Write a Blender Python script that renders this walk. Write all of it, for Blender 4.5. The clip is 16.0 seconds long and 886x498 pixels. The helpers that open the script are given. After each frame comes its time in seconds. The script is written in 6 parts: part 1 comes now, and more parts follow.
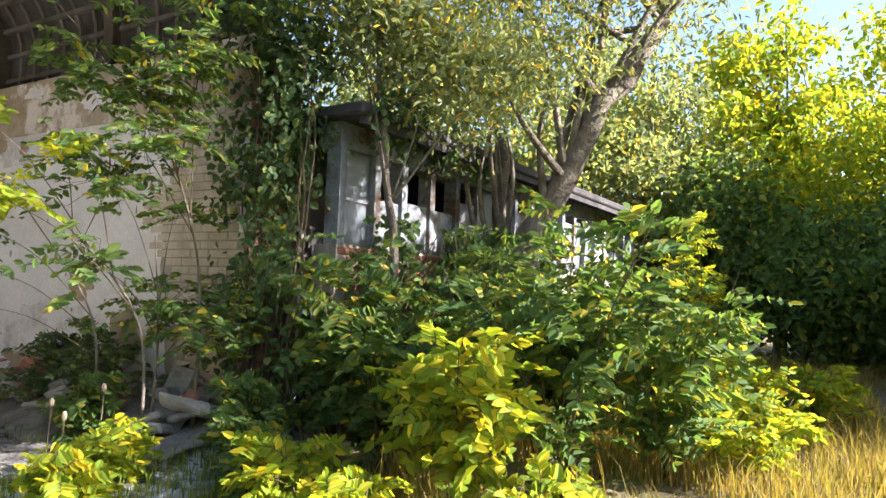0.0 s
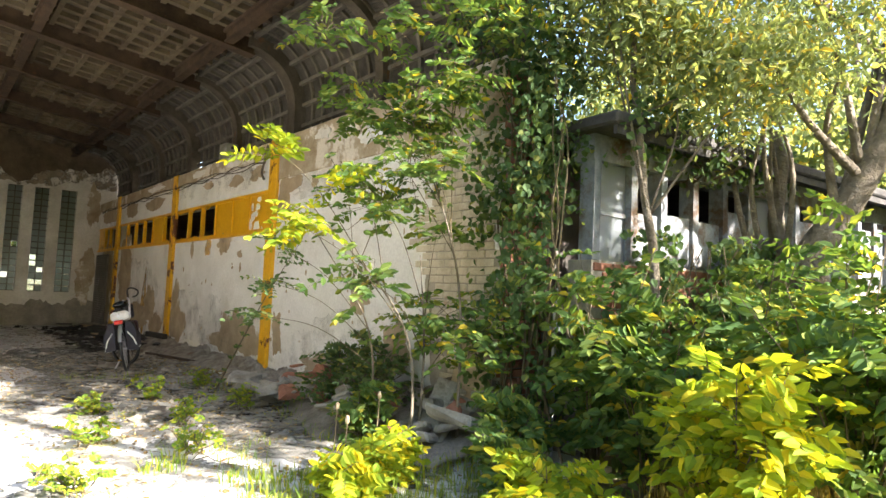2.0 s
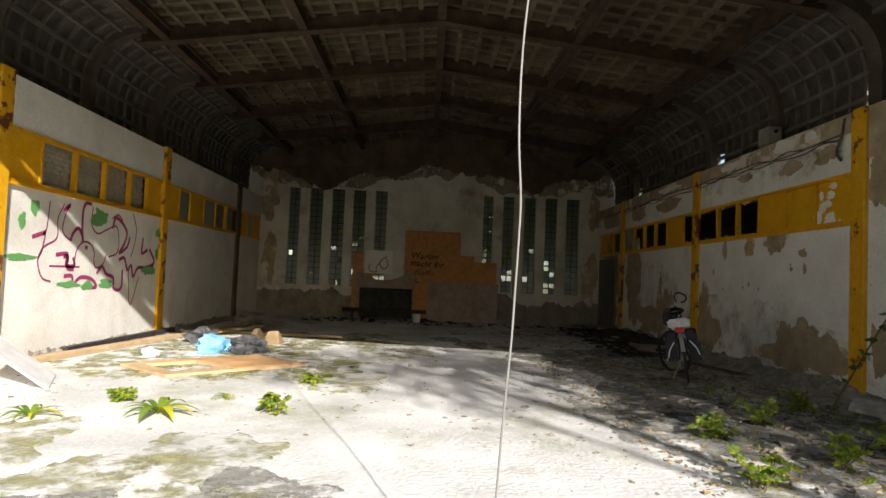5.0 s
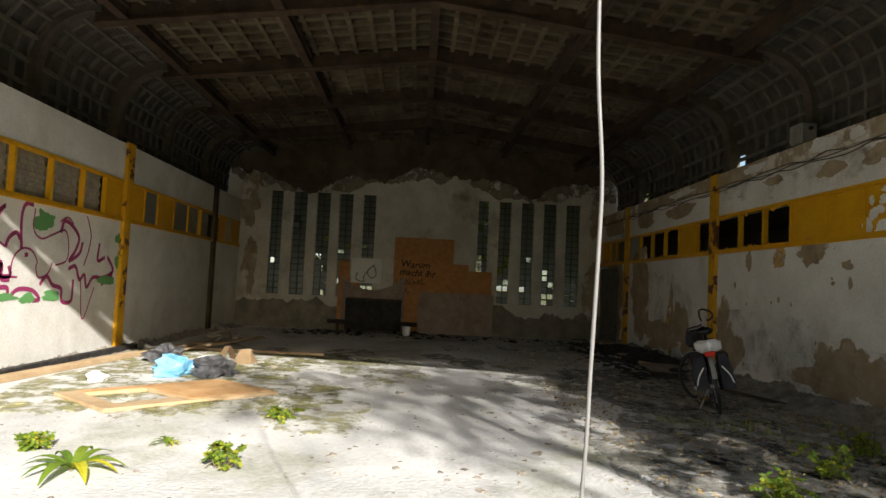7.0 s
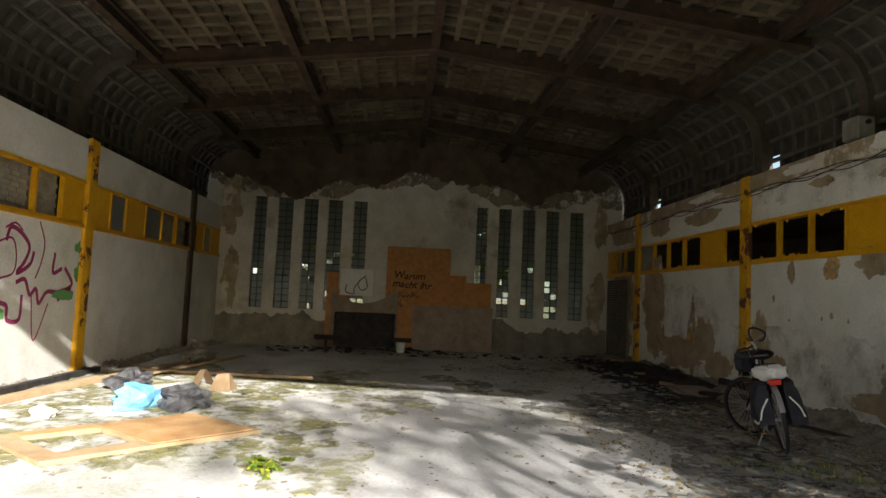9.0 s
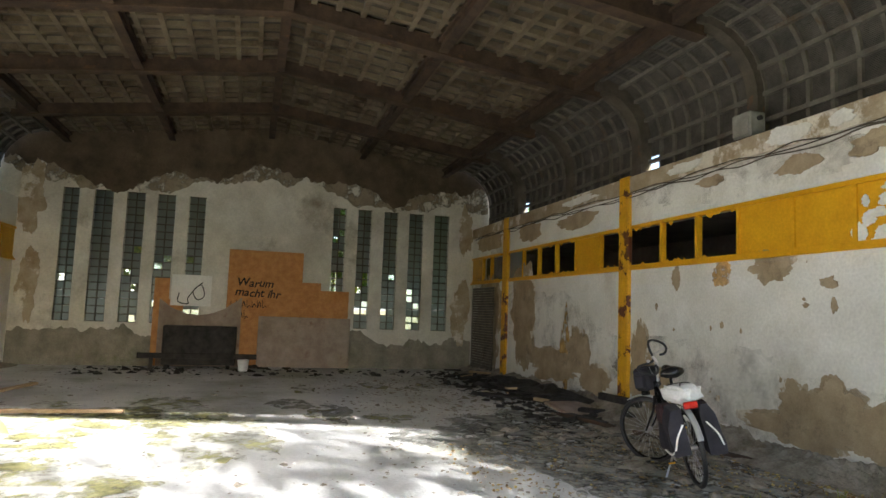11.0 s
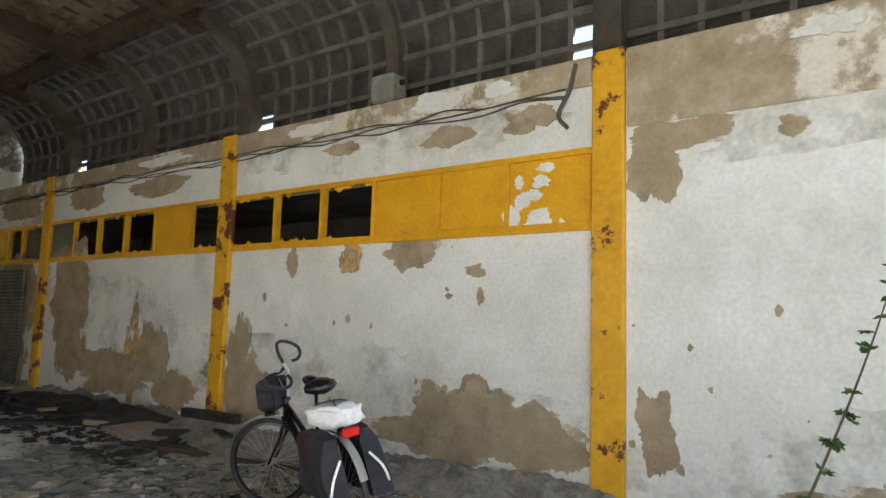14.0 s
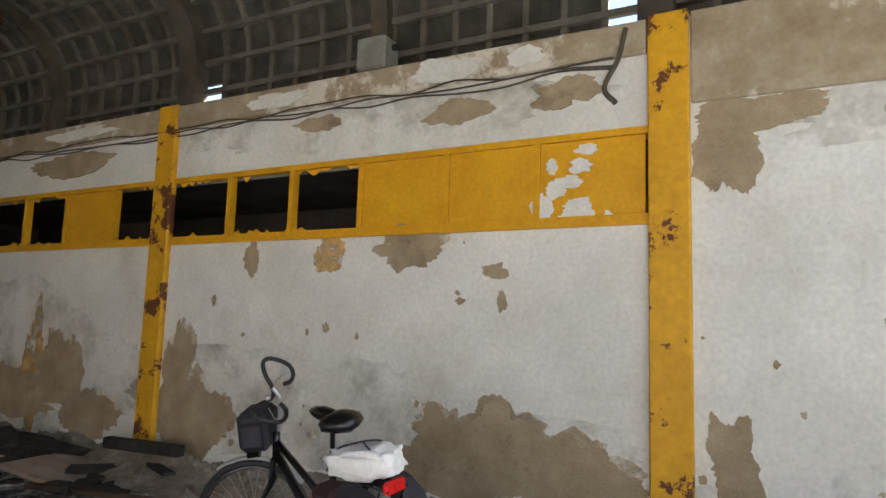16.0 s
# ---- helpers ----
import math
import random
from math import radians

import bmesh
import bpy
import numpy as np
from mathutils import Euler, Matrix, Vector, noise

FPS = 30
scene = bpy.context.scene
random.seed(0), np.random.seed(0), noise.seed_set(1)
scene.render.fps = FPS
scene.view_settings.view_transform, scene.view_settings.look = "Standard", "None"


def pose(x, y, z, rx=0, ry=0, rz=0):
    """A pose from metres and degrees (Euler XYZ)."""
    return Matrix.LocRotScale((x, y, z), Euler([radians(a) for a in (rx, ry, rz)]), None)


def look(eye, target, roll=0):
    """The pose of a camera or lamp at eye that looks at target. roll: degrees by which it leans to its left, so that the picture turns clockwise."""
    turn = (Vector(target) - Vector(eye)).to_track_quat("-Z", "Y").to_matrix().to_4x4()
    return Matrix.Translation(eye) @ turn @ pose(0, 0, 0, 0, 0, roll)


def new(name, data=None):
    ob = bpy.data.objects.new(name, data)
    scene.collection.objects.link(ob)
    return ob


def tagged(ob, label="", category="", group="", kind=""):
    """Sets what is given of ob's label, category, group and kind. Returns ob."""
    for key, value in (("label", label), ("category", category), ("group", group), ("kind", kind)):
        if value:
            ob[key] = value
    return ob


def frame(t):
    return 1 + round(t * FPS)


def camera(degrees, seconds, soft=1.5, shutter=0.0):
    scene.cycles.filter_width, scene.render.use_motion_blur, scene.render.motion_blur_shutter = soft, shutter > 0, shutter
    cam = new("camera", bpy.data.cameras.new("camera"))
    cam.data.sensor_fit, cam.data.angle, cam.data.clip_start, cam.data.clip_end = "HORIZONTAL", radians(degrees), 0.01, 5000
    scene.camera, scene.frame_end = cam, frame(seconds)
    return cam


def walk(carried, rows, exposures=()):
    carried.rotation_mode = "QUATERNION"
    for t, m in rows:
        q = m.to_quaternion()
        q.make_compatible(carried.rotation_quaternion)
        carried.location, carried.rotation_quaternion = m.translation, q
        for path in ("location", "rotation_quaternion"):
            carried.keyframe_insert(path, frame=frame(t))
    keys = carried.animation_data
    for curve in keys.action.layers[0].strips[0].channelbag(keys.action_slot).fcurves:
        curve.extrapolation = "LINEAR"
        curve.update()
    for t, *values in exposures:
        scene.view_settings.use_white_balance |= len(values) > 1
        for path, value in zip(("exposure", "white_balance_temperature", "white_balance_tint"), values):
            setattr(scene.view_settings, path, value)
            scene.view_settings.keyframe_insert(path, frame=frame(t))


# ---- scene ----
cam = camera(68.0, 16.0)
PATH = [
    (0, (-0.174, -0.666, 1.325), (-1.161, 1.069, 1.452), 2.1),
    (0.5, (-0.108, -0.54, 1.324), (-1.311, 1.053, 1.448), 2.5),
    (1, (-0.165, -0.563, 1.315), (-1.489, 0.929, 1.449), 2.6),
    (1.5, (-0.217, -0.571, 1.334), (-1.66, 0.808, 1.47), 2.5),
    (2, (-0.273, -0.601, 1.336), (-1.831, 0.645, 1.48), 2.5),
    (2.5, (-0.356, -0.683, 1.36), (-2.048, 0.375, 1.497), 2.5),
    (3, (-0.537, -0.974, 1.382), (-2.381, -0.212, 1.514), 3.0),
    (3.5, (-0.815, -1.272, 1.362), (-2.742, -0.753, 1.486), 3.0),
    (4, (-1.115, -1.542, 1.317), (-3.091, -1.253, 1.423), 2.4),
    (4.5, (-1.495, -1.714, 1.313), (-3.49, -1.601, 1.405), 2.4),
    (4.7, (-1.619, -1.708, 1.306), (-3.617, -1.664, 1.397), 2.4),
    (6.8, (-3.0, -1.689, 1.379), (-4.997, -1.629, 1.487), 2.8),
    (7, (-3.062, -1.716, 1.393), (-5.057, -1.646, 1.508), 2.7),
    (7.5, (-3.35, -1.85, 1.397), (-5.345, -1.801, 1.528), 2.6),
    (8, (-3.73, -1.839, 1.365), (-5.724, -1.769, 1.498), 2.6),
    (8.2, (-3.85, -1.869, 1.379), (-5.843, -1.783, 1.517), 2.6),
    (10.3, (-5.295, -2.038, 1.49), (-7.275, -1.819, 1.665), 2.0),
    (10.5, (-5.472, -1.991, 1.467), (-7.438, -1.674, 1.648), 2.3),
    (11, (-5.872, -1.896, 1.465), (-7.785, -1.345, 1.657), 2.1),
    (11.3, (-6.086, -1.854, 1.464), (-7.951, -1.15, 1.632), 3.3),
    (11.5, (-6.211, -1.837, 1.458), (-8.044, -1.059, 1.649), 2.0),
    (12, (-6.535, -1.727, 1.425), (-8.207, -0.648, 1.627), 2.1),
    (12.5, (-6.859, -1.593, 1.463), (-8.359, -0.287, 1.674), 1.9),
    (13, (-7.223, -1.543, 1.46), (-8.609, -0.116, 1.667), 1.9),
    (13.5, (-7.548, -1.445, 1.45), (-8.821, 0.083, 1.655), 1.6),
    (14, (-7.853, -1.268, 1.467), (-9.036, 0.331, 1.678), 1.7),
    (14.5, (-8.166, -1.174, 1.486), (-9.293, 0.465, 1.699), 1.4),
    (15, (-8.48, -1.058, 1.478), (-9.519, 0.636, 1.705), 1.7),
    (15.5, (-8.78, -0.924, 1.491), (-9.75, 0.811, 1.711), 1.5),
    (16, (-9.143, -0.872, 1.484), (-10.084, 0.877, 1.716), 1.8),
]
walk(cam, [(t, look(eye, target, roll)) for t, eye, target, roll in PATH],
     exposures=[(0, 2.3, 6000, 21), (1.5, 2.75, 6200, 15), (2.5, 3.05, 6600, 13), (3.0, 3.0, 6550, 13), (3.5, 2.55, 6500, 13), (4.5, 1.1, 6300, 12), (7.0, 1.1, 6300, 10), (8.0, 1.25, 6300, 10),
                (10.5, 2.2, 6000, 12), (11.0, 2.9, 5850, 10), (11.3, 3.5, 5700, 8), (11.6, 3.75, 5550, 6), (12.2, 3.7, 5600, 7), (12.6, 3.6, 5600, 9), (14.0, 3.25, 5650, 11), (16.0, 3.05, 5750, 15)])

# ---- world and sun ----
SUN_TO = Vector((1.0, 0.36, 0.53)).normalized()
world = bpy.data.worlds.new("sky_world")
scene.world = world
world.use_nodes = True
wn = world.node_tree
sky = wn.nodes.new("ShaderNodeTexSky")
sky.sky_type = "NISHITA"
sky.sun_disc = False
sky.sun_elevation = math.asin(SUN_TO.z)
sky.sun_rotation = math.atan2(SUN_TO.x, SUN_TO.y)
sky.air_density, sky.dust_density = 1.0, 1.5
wn.links.new(sky.outputs[0], wn.nodes["Background"].inputs[0])
wn.nodes["Background"].inputs[1].default_value = 0.085
sun_data = bpy.data.lights.new("sun", "SUN")
sun_data.energy, sun_data.angle, sun_data.color = 5.0, radians(0.6), (1.0, 0.93, 0.83)
sun = new("sun", sun_data)
sun.matrix_world = look((20, 8, 12), Vector((20, 8, 12)) - SUN_TO)


# ---- materials ----
def material(name, c1, c2, scale=3.0, rough=0.85, bump=0.3, fine=40.0, c3=None, metal=0.0, cover=0.5, dist=0.01, spec=0.3, sharp=0.12):
    """Two colours mottled at one scale, a third in sharper spots, fine grain as relief."""
    m = bpy.data.materials.new(name)
    m.use_nodes = True
    n, l = m.node_tree.nodes, m.node_tree.links
    b = n["Principled BSDF"]
    geo = n.new("ShaderNodeNewGeometry")
    big = n.new("ShaderNodeTexNoise")
    big.inputs["Scale"].default_value, big.inputs["Detail"].default_value, big.inputs["Roughness"].default_value = scale, 8, 0.65
    l.new(geo.outputs["Position"], big.inputs["Vector"])
    ramp = n.new("ShaderNodeValToRGB")
    ramp.color_ramp.elements[0].position, ramp.color_ramp.elements[1].position = 0.35, 0.65
    ramp.color_ramp.elements[0].color, ramp.color_ramp.elements[1].color = (*c1, 1), (*c2, 1)
    l.new(big.outputs[0], ramp.inputs[0])
    out = ramp.outputs[0]
    if c3:
        spots = n.new("ShaderNodeTexNoise")
        spots.inputs["Scale"].default_value, spots.inputs["Detail"].default_value, spots.inputs["Roughness"].default_value = scale * 0.7, 10, 0.7
        shift = n.new("ShaderNodeVectorMath")
        shift.inputs[1].default_value = (17.3, 5.1, 9.7)
        l.new(geo.outputs["Position"], shift.inputs[0])
        l.new(shift.outputs[0], spots.inputs["Vector"])
        edge = n.new("ShaderNodeMapRange")
        edge.inputs[1].default_value, edge.inputs[2].default_value = cover, cover + sharp
        l.new(spots.outputs[0], edge.inputs[0])
        mix = n.new("ShaderNodeMix")
        mix.data_type = "RGBA"
        l.new(edge.outputs[0], mix.inputs[0])
        l.new(out, mix.inputs[6])
        mix.inputs[7].default_value = (*c3, 1)
        out = mix.outputs[2]
    grain = n.new("ShaderNodeTexNoise")
    grain.inputs["Scale"].default_value, grain.inputs["Detail"].default_value = fine, 4
    l.new(geo.outputs["Position"], grain.inputs["Vector"])
    vary = n.new("ShaderNodeMapRange")
    vary.inputs[3].default_value, vary.inputs[4].default_value = 0.78, 1.18
    l.new(grain.outputs[0], vary.inputs[0])
    mul = n.new("ShaderNodeMix")
    mul.data_type, mul.blend_type = "RGBA", "MULTIPLY"
    mul.inputs[0].default_value = 1
    l.new(out, mul.inputs[6])
    l.new(vary.outputs[0], mul.inputs[7])
    l.new(mul.outputs[2], b.inputs["Base Color"])
    bp = n.new("ShaderNodeBump")
    bp.inputs["Strength"].default_value, bp.inputs["Distance"].default_value = bump, dist
    add = n.new("ShaderNodeMath")
    l.new(grain.outputs[0], add.inputs[0])
    l.new(big.outputs[0], add.inputs[1])
    l.new(add.outputs[0], bp.inputs["Height"])
    l.new(bp.outputs[0], b.inputs["Normal"])
    b.inputs["Roughness"].default_value, b.inputs["Metallic"].default_value = rough, metal
    b.inputs["Specular IOR Level"].default_value = spec
    return m


def plain(name, c, rough=0.5, metal=0.0, spec=0.5):
    m = bpy.data.materials.new(name)
    m.use_nodes = True
    b = m.node_tree.nodes["Principled BSDF"]
    b.inputs["Base Color"].default_value, b.inputs["Roughness"].default_value, b.inputs["Metallic"].default_value = (*c, 1), rough, metal
    b.inputs["Specular IOR Level"].default_value = spec
    return m


def leafy(name, stops, through_light=0.45):
    """Leaf: colour varies from leaf to leaf, part of the light goes through."""
    m = bpy.data.materials.new(name)
    m.use_nodes = True
    n, l = m.node_tree.nodes, m.node_tree.links
    b = n["Principled BSDF"]
    geo = n.new("ShaderNodeNewGeometry")
    ramp = n.new("ShaderNodeValToRGB")
    els = ramp.color_ramp.elements
    while len(els) < len(stops):
        els.new(0.5)
    for e, (p, c) in zip(els, stops):
        e.position, e.color = p, (*c, 1)
    l.new(geo.outputs["Random Per Island"], ramp.inputs[0])
    l.new(ramp.outputs[0], b.inputs["Base Color"])
    b.inputs["Roughness"].default_value = 0.65
    b.inputs["Specular IOR Level"].default_value = 0.15
    tr = n.new("ShaderNodeBsdfTranslucent")
    boost = n.new("ShaderNodeMix")
    boost.data_type, boost.blend_type = "RGBA", "MULTIPLY"
    boost.inputs[0].default_value = 1
    boost.inputs[7].default_value = (2.35, 2.15, 0.9, 1)
    l.new(ramp.outputs[0], boost.inputs[6])
    l.new(boost.outputs[2], tr.inputs[0])
    mx = n.new("ShaderNodeMixShader")
    mx.inputs[0].default_value = through_light
    l.new(b.outputs[0], mx.inputs[1])
    l.new(tr.outputs[0], mx.inputs[2])
    l.new(mx.outputs[0], n["Material Output"].inputs[0])
    return m


def louvred(m, per_metre=55):
    """Fine horizontal grooves added to a concrete."""
    n, l = m.node_tree.nodes, m.node_tree.links
    w = n.new("ShaderNodeTexWave")
    w.wave_type, w.bands_direction = "BANDS", "Z"
    w.inputs["Scale"].default_value, w.inputs["Distortion"].default_value = per_metre / 3.14, 0.4
    l.new(n["Geometry"].outputs["Position"], w.inputs["Vector"])
    b2 = n.new("ShaderNodeBump")
    b2.inputs["Strength"].default_value, b2.inputs["Distance"].default_value = 0.8, 0.012
    l.new(w.outputs[1], b2.inputs["Height"])
    bsdf = n["Principled BSDF"]
    l.new(n["Bump"].outputs[0], b2.inputs["Normal"])
    l.new(b2.outputs[0], bsdf.inputs["Normal"])
    return m


def broken_up(m, scale=4.0, cover=0.5, edge=0.12):
    """Leaves gaps in a thin layer, so that what lies under it shows."""
    n, l = m.node_tree.nodes, m.node_tree.links
    t = n.new("ShaderNodeTexNoise")
    t.inputs["Scale"].default_value, t.inputs["Detail"].default_value, t.inputs["Roughness"].default_value = scale, 9, 0.72
    l.new(n["Geometry"].outputs["Position"], t.inputs["Vector"])
    e = n.new("ShaderNodeMapRange")
    e.inputs[1].default_value, e.inputs[2].default_value = cover, cover + edge
    l.new(t.outputs[0], e.inputs[0])
    l.new(e.outputs[0], n["Principled BSDF"].inputs["Alpha"])
    return m


def glassy(name, c, rough, trans, alpha_mix=0.0):
    m = bpy.data.materials.new(name)
    m.use_nodes = True
    b = m.node_tree.nodes["Principled BSDF"]
    b.inputs["Base Color"].default_value, b.inputs["Roughness"].default_value = (*c, 1), rough
    b.inputs["Transmission Weight"].default_value = trans
    return m


M_PLASTER = material("white_plaster", (0.68, 0.665, 0.62), (0.82, 0.81, 0.775), 1.1, 0.9, 0.25, 30, (0.5, 0.46, 0.385), cover=0.52, sharp=0.3)
M_OLDPLASTER = material("stained_plaster", (0.5, 0.47, 0.4), (0.72, 0.69, 0.62), 0.9, 0.9, 0.35, 25, (0.27, 0.23, 0.175), cover=0.56, sharp=0.16)
M_RENDER = material("brown_render", (0.3, 0.23, 0.145), (0.45, 0.36, 0.24), 3, 0.95, 0.6, 60, (0.22, 0.175, 0.12), cover=0.58)
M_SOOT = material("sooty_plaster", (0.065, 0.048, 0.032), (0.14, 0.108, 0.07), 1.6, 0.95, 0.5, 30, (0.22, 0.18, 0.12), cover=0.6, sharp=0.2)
M_BEAM = material("weathered_beam", (0.3, 0.225, 0.135), (0.47, 0.4, 0.29), 2.2, 0.95, 0.7, 30, (0.68, 0.63, 0.54), cover=0.52, sharp=0.06)
M_YELLOW = material("yellow_paint", (0.66, 0.33, 0.008), (0.76, 0.405, 0.01), 3, 0.45, 0.12, 30)
M_YELLOWWORN = material("flaking_yellow_paint", (0.64, 0.33, 0.01), (0.74, 0.4, 0.012), 4, 0.5, 0.6, 22, (0.13, 0.045, 0.02), cover=0.55, sharp=0.02)
M_CONC = material("lattice_concrete", (0.1, 0.09, 0.075), (0.175, 0.16, 0.132), 3, 0.9, 0.4, 45, (0.11, 0.08, 0.05), cover=0.55)
# Roof shade painted in: coffer backing darkened, ribs paler for floor bounce
M_ROOF = material("shade_dark_roof_concrete", (0.045, 0.038, 0.03), (0.1, 0.086, 0.066), 2.5, 0.95, 0.4, 40, (0.05, 0.038, 0.026), cover=0.55)
M_ROOFBAR = material("bounce_lit_coffer_ribs", (0.085, 0.066, 0.042), (0.175, 0.142, 0.092), 1.2, 0.95, 0.4, 40, (0.05, 0.034, 0.02), cover=0.53)
M_LOUVRE = louvred(material("grooved_lattice_infill", (0.055, 0.05, 0.043), (0.115, 0.106, 0.09), 3, 0.9, 0.3, 45))
M_RIB = material("rib_concrete", (0.06, 0.05, 0.038), (0.125, 0.108, 0.083), 2.2, 0.9, 0.4, 30, (0.18, 0.075, 0.028), cover=0.6)
M_RUST = material("rusty_beam", (0.035, 0.024, 0.017), (0.085, 0.055, 0.034), 3, 0.9, 0.5, 40, (0.17, 0.08, 0.03), cover=0.62)
M_FLOOR = material("dusty_concrete_floor", (0.48, 0.48, 0.47), (0.72, 0.71, 0.69), 0.7, 0.95, 0.7, 25, (0.27, 0.275, 0.17), cover=0.53, sharp=0.2, dist=0.02)
M_GROUND = material("leaf_littered_soil", (0.12, 0.09, 0.05), (0.22, 0.18, 0.09), 1.5, 0.95, 0.8, 20, (0.16, 0.2, 0.05), cover=0.5, dist=0.03)
M_RUBBLE = material("rubble", (0.17, 0.145, 0.11), (0.36, 0.325, 0.27), 5, 0.95, 0.7, 40, (0.22, 0.115, 0.075), cover=0.62, dist=0.02)
M_STONE = material("pale_broken_stone", (0.24, 0.22, 0.185), (0.42, 0.4, 0.35), 4, 0.95, 0.6, 40, (0.18, 0.155, 0.12), cover=0.55)
M_CHAR = material("charred_wood", (0.014, 0.013, 0.012), (0.05, 0.045, 0.04), 6, 0.8, 0.6, 50)
M_OSB = material("orange_chipboard", (0.42, 0.19, 0.06), (0.56, 0.28, 0.1), 8, 0.75, 0.2, 90, (0.3, 0.13, 0.05), cover=0.62)
M_GREYPLY = material("grey_panel", (0.26, 0.2, 0.16), (0.38, 0.31, 0.25), 3, 0.85, 0.3, 60, (0.2, 0.12, 0.08), cover=0.58)
M_WOOD = material("weathered_board", (0.38, 0.26, 0.14), (0.55, 0.41, 0.25), 3, 0.85, 0.4, 60)
M_DOORLEAF = material("delaminated_door_veneer", (0.5, 0.27, 0.11), (0.62, 0.4, 0.2), 4, 0.7, 0.2, 70, (0.32, 0.17, 0.08), cover=0.6)
M_BRICK = material("pale_brick", (0.46, 0.4, 0.29), (0.64, 0.57, 0.44), 5, 0.95, 0.5, 50, (0.34, 0.2, 0.12), cover=0.62)
M_REDBRICK = material("red_brick", (0.26, 0.11, 0.07), (0.4, 0.19, 0.12), 6, 0.95, 0.5, 50, (0.35, 0.3, 0.24), cover=0.6)
M_MORTAR = material("mortar", (0.28, 0.25, 0.2), (0.42, 0.38, 0.31), 8, 0.95, 0.5, 60)
M_BARK = material("bark", (0.12, 0.1, 0.075), (0.26, 0.22, 0.17), 7, 0.95, 0.9, 30, (0.2, 0.18, 0.13), cover=0.6, dist=0.03)
M_STEM = material("green_brown_stem", (0.09, 0.07, 0.04), (0.16, 0.13, 0.075), 9, 0.85, 0.3, 60)
# Interior shade put into the wall colour, for side rooms and shed back
M_ROOMSHADE = material("room_shade_plaster", (0.1, 0.09, 0.08), (0.18, 0.16, 0.14), 1.5, 0.95, 0.2, 20)
M_FELT = material("roofing_felt", (0.035, 0.034, 0.033), (0.09, 0.085, 0.08), 4, 0.9, 0.5, 40)
M_GREYWOOD = material("grey_painted_boards", (0.16, 0.175, 0.19), (0.36, 0.38, 0.4), 4, 0.8, 0.4, 30, (0.14, 0.09, 0.055), cover=0.5)
M_BLACK = plain("black_rubber", (0.018, 0.018, 0.02), 0.55)
M_FRAME = plain("black_gloss_paint", (0.012, 0.012, 0.014), 0.25)
M_CHROME = plain("brushed_metal", (0.6, 0.6, 0.62), 0.28, 1.0)
M_SILVER = plain("silver_plastic", (0.55, 0.56, 0.55), 0.4)
M_RED = plain("red_reflector", (0.6, 0.015, 0.012), 0.2)
M_BAG = material("dark_grey_nylon", (0.02, 0.019, 0.025), (0.036, 0.034, 0.044), 9, 0.7, 0.4, 90)
M_MAROON = material("maroon_nylon", (0.025, 0.012, 0.014), (0.045, 0.018, 0.02), 9, 0.7, 0.4, 90)
M_WHITE = material("white_cloth", (0.68, 0.68, 0.68), (0.82, 0.82, 0.82), 6, 0.8, 0.3, 50)
M_STRIP = plain("white_reflective_tape", (0.85, 0.85, 0.82), 0.4)
M_BLUE = plain("blue_plastic_bag", (0.2, 0.5, 0.78), 0.35)
M_BIN = material("grey_black_plastic_film", (0.03, 0.03, 0.034), (0.16, 0.16, 0.165), 9, 0.35, 0.4, 60, (0.5, 0.5, 0.5), cover=0.66, sharp=0.03)
M_CABLE = plain("pale_cable_sheath", (0.2, 0.195, 0.19), 0.5)
M_PIPE = plain("dull_galvanised_metal", (0.33, 0.36, 0.37), 0.5, 0.6)
M_INK = plain("black_marker", (0.015, 0.013, 0.012), 0.8)
M_PINK = plain("magenta_spray_paint", (0.3, 0.03, 0.12), 0.7)
M_GREEN = plain("green_spray_paint", (0.12, 0.32, 0.1), 0.7)
M_GLASSBLOCK = glassy("dusty_glass_block", (0.1, 0.115, 0.105), 0.3, 0.55)
M_GLASSCLEAR = glassy("clear_glass_block", (0.75, 0.82, 0.76), 0.12, 0.92)
M_PANE = glassy("dirty_window_glass", (0.34, 0.38, 0.4), 0.3, 0.6)
M_LEAF = leafy("green_leaves", [(0, (0.06, 0.12, 0.038)), (0.6, (0.11, 0.18, 0.05)), (0.92, (0.19, 0.235, 0.055)), (1, (0.42, 0.33, 0.035))], 0.4)
M_LEAFY = leafy("yellow_green_leaves", [(0, (0.14, 0.22, 0.022)), (0.6, (0.24, 0.3, 0.025)), (1, (0.48, 0.4, 0.02))])
M_LEAFD = leafy("dark_ivy_leaves", [(0, (0.05, 0.095, 0.04)), (0.8, (0.095, 0.15, 0.06)), (1, (0.22, 0.24, 0.07))], 0.35)
M_LEAFG = leafy("grey_green_leaves", [(0, (0.13, 0.17, 0.09)), (0.7, (0.21, 0.255, 0.135)), (0.93, (0.32, 0.31, 0.13)), (1, (0.55, 0.38, 0.05))])
M_GRASS = leafy("dry_grass", [(0, (0.15, 0.15, 0.035)), (0.5, (0.27, 0.22, 0.06)), (1, (0.38, 0.28, 0.11))], 0.3)
M_GRASSG = leafy("green_weeds", [(0, (0.08, 0.15, 0.025)), (0.7, (0.18, 0.25, 0.03)), (1, (0.42, 0.38, 0.03))], 0.35)


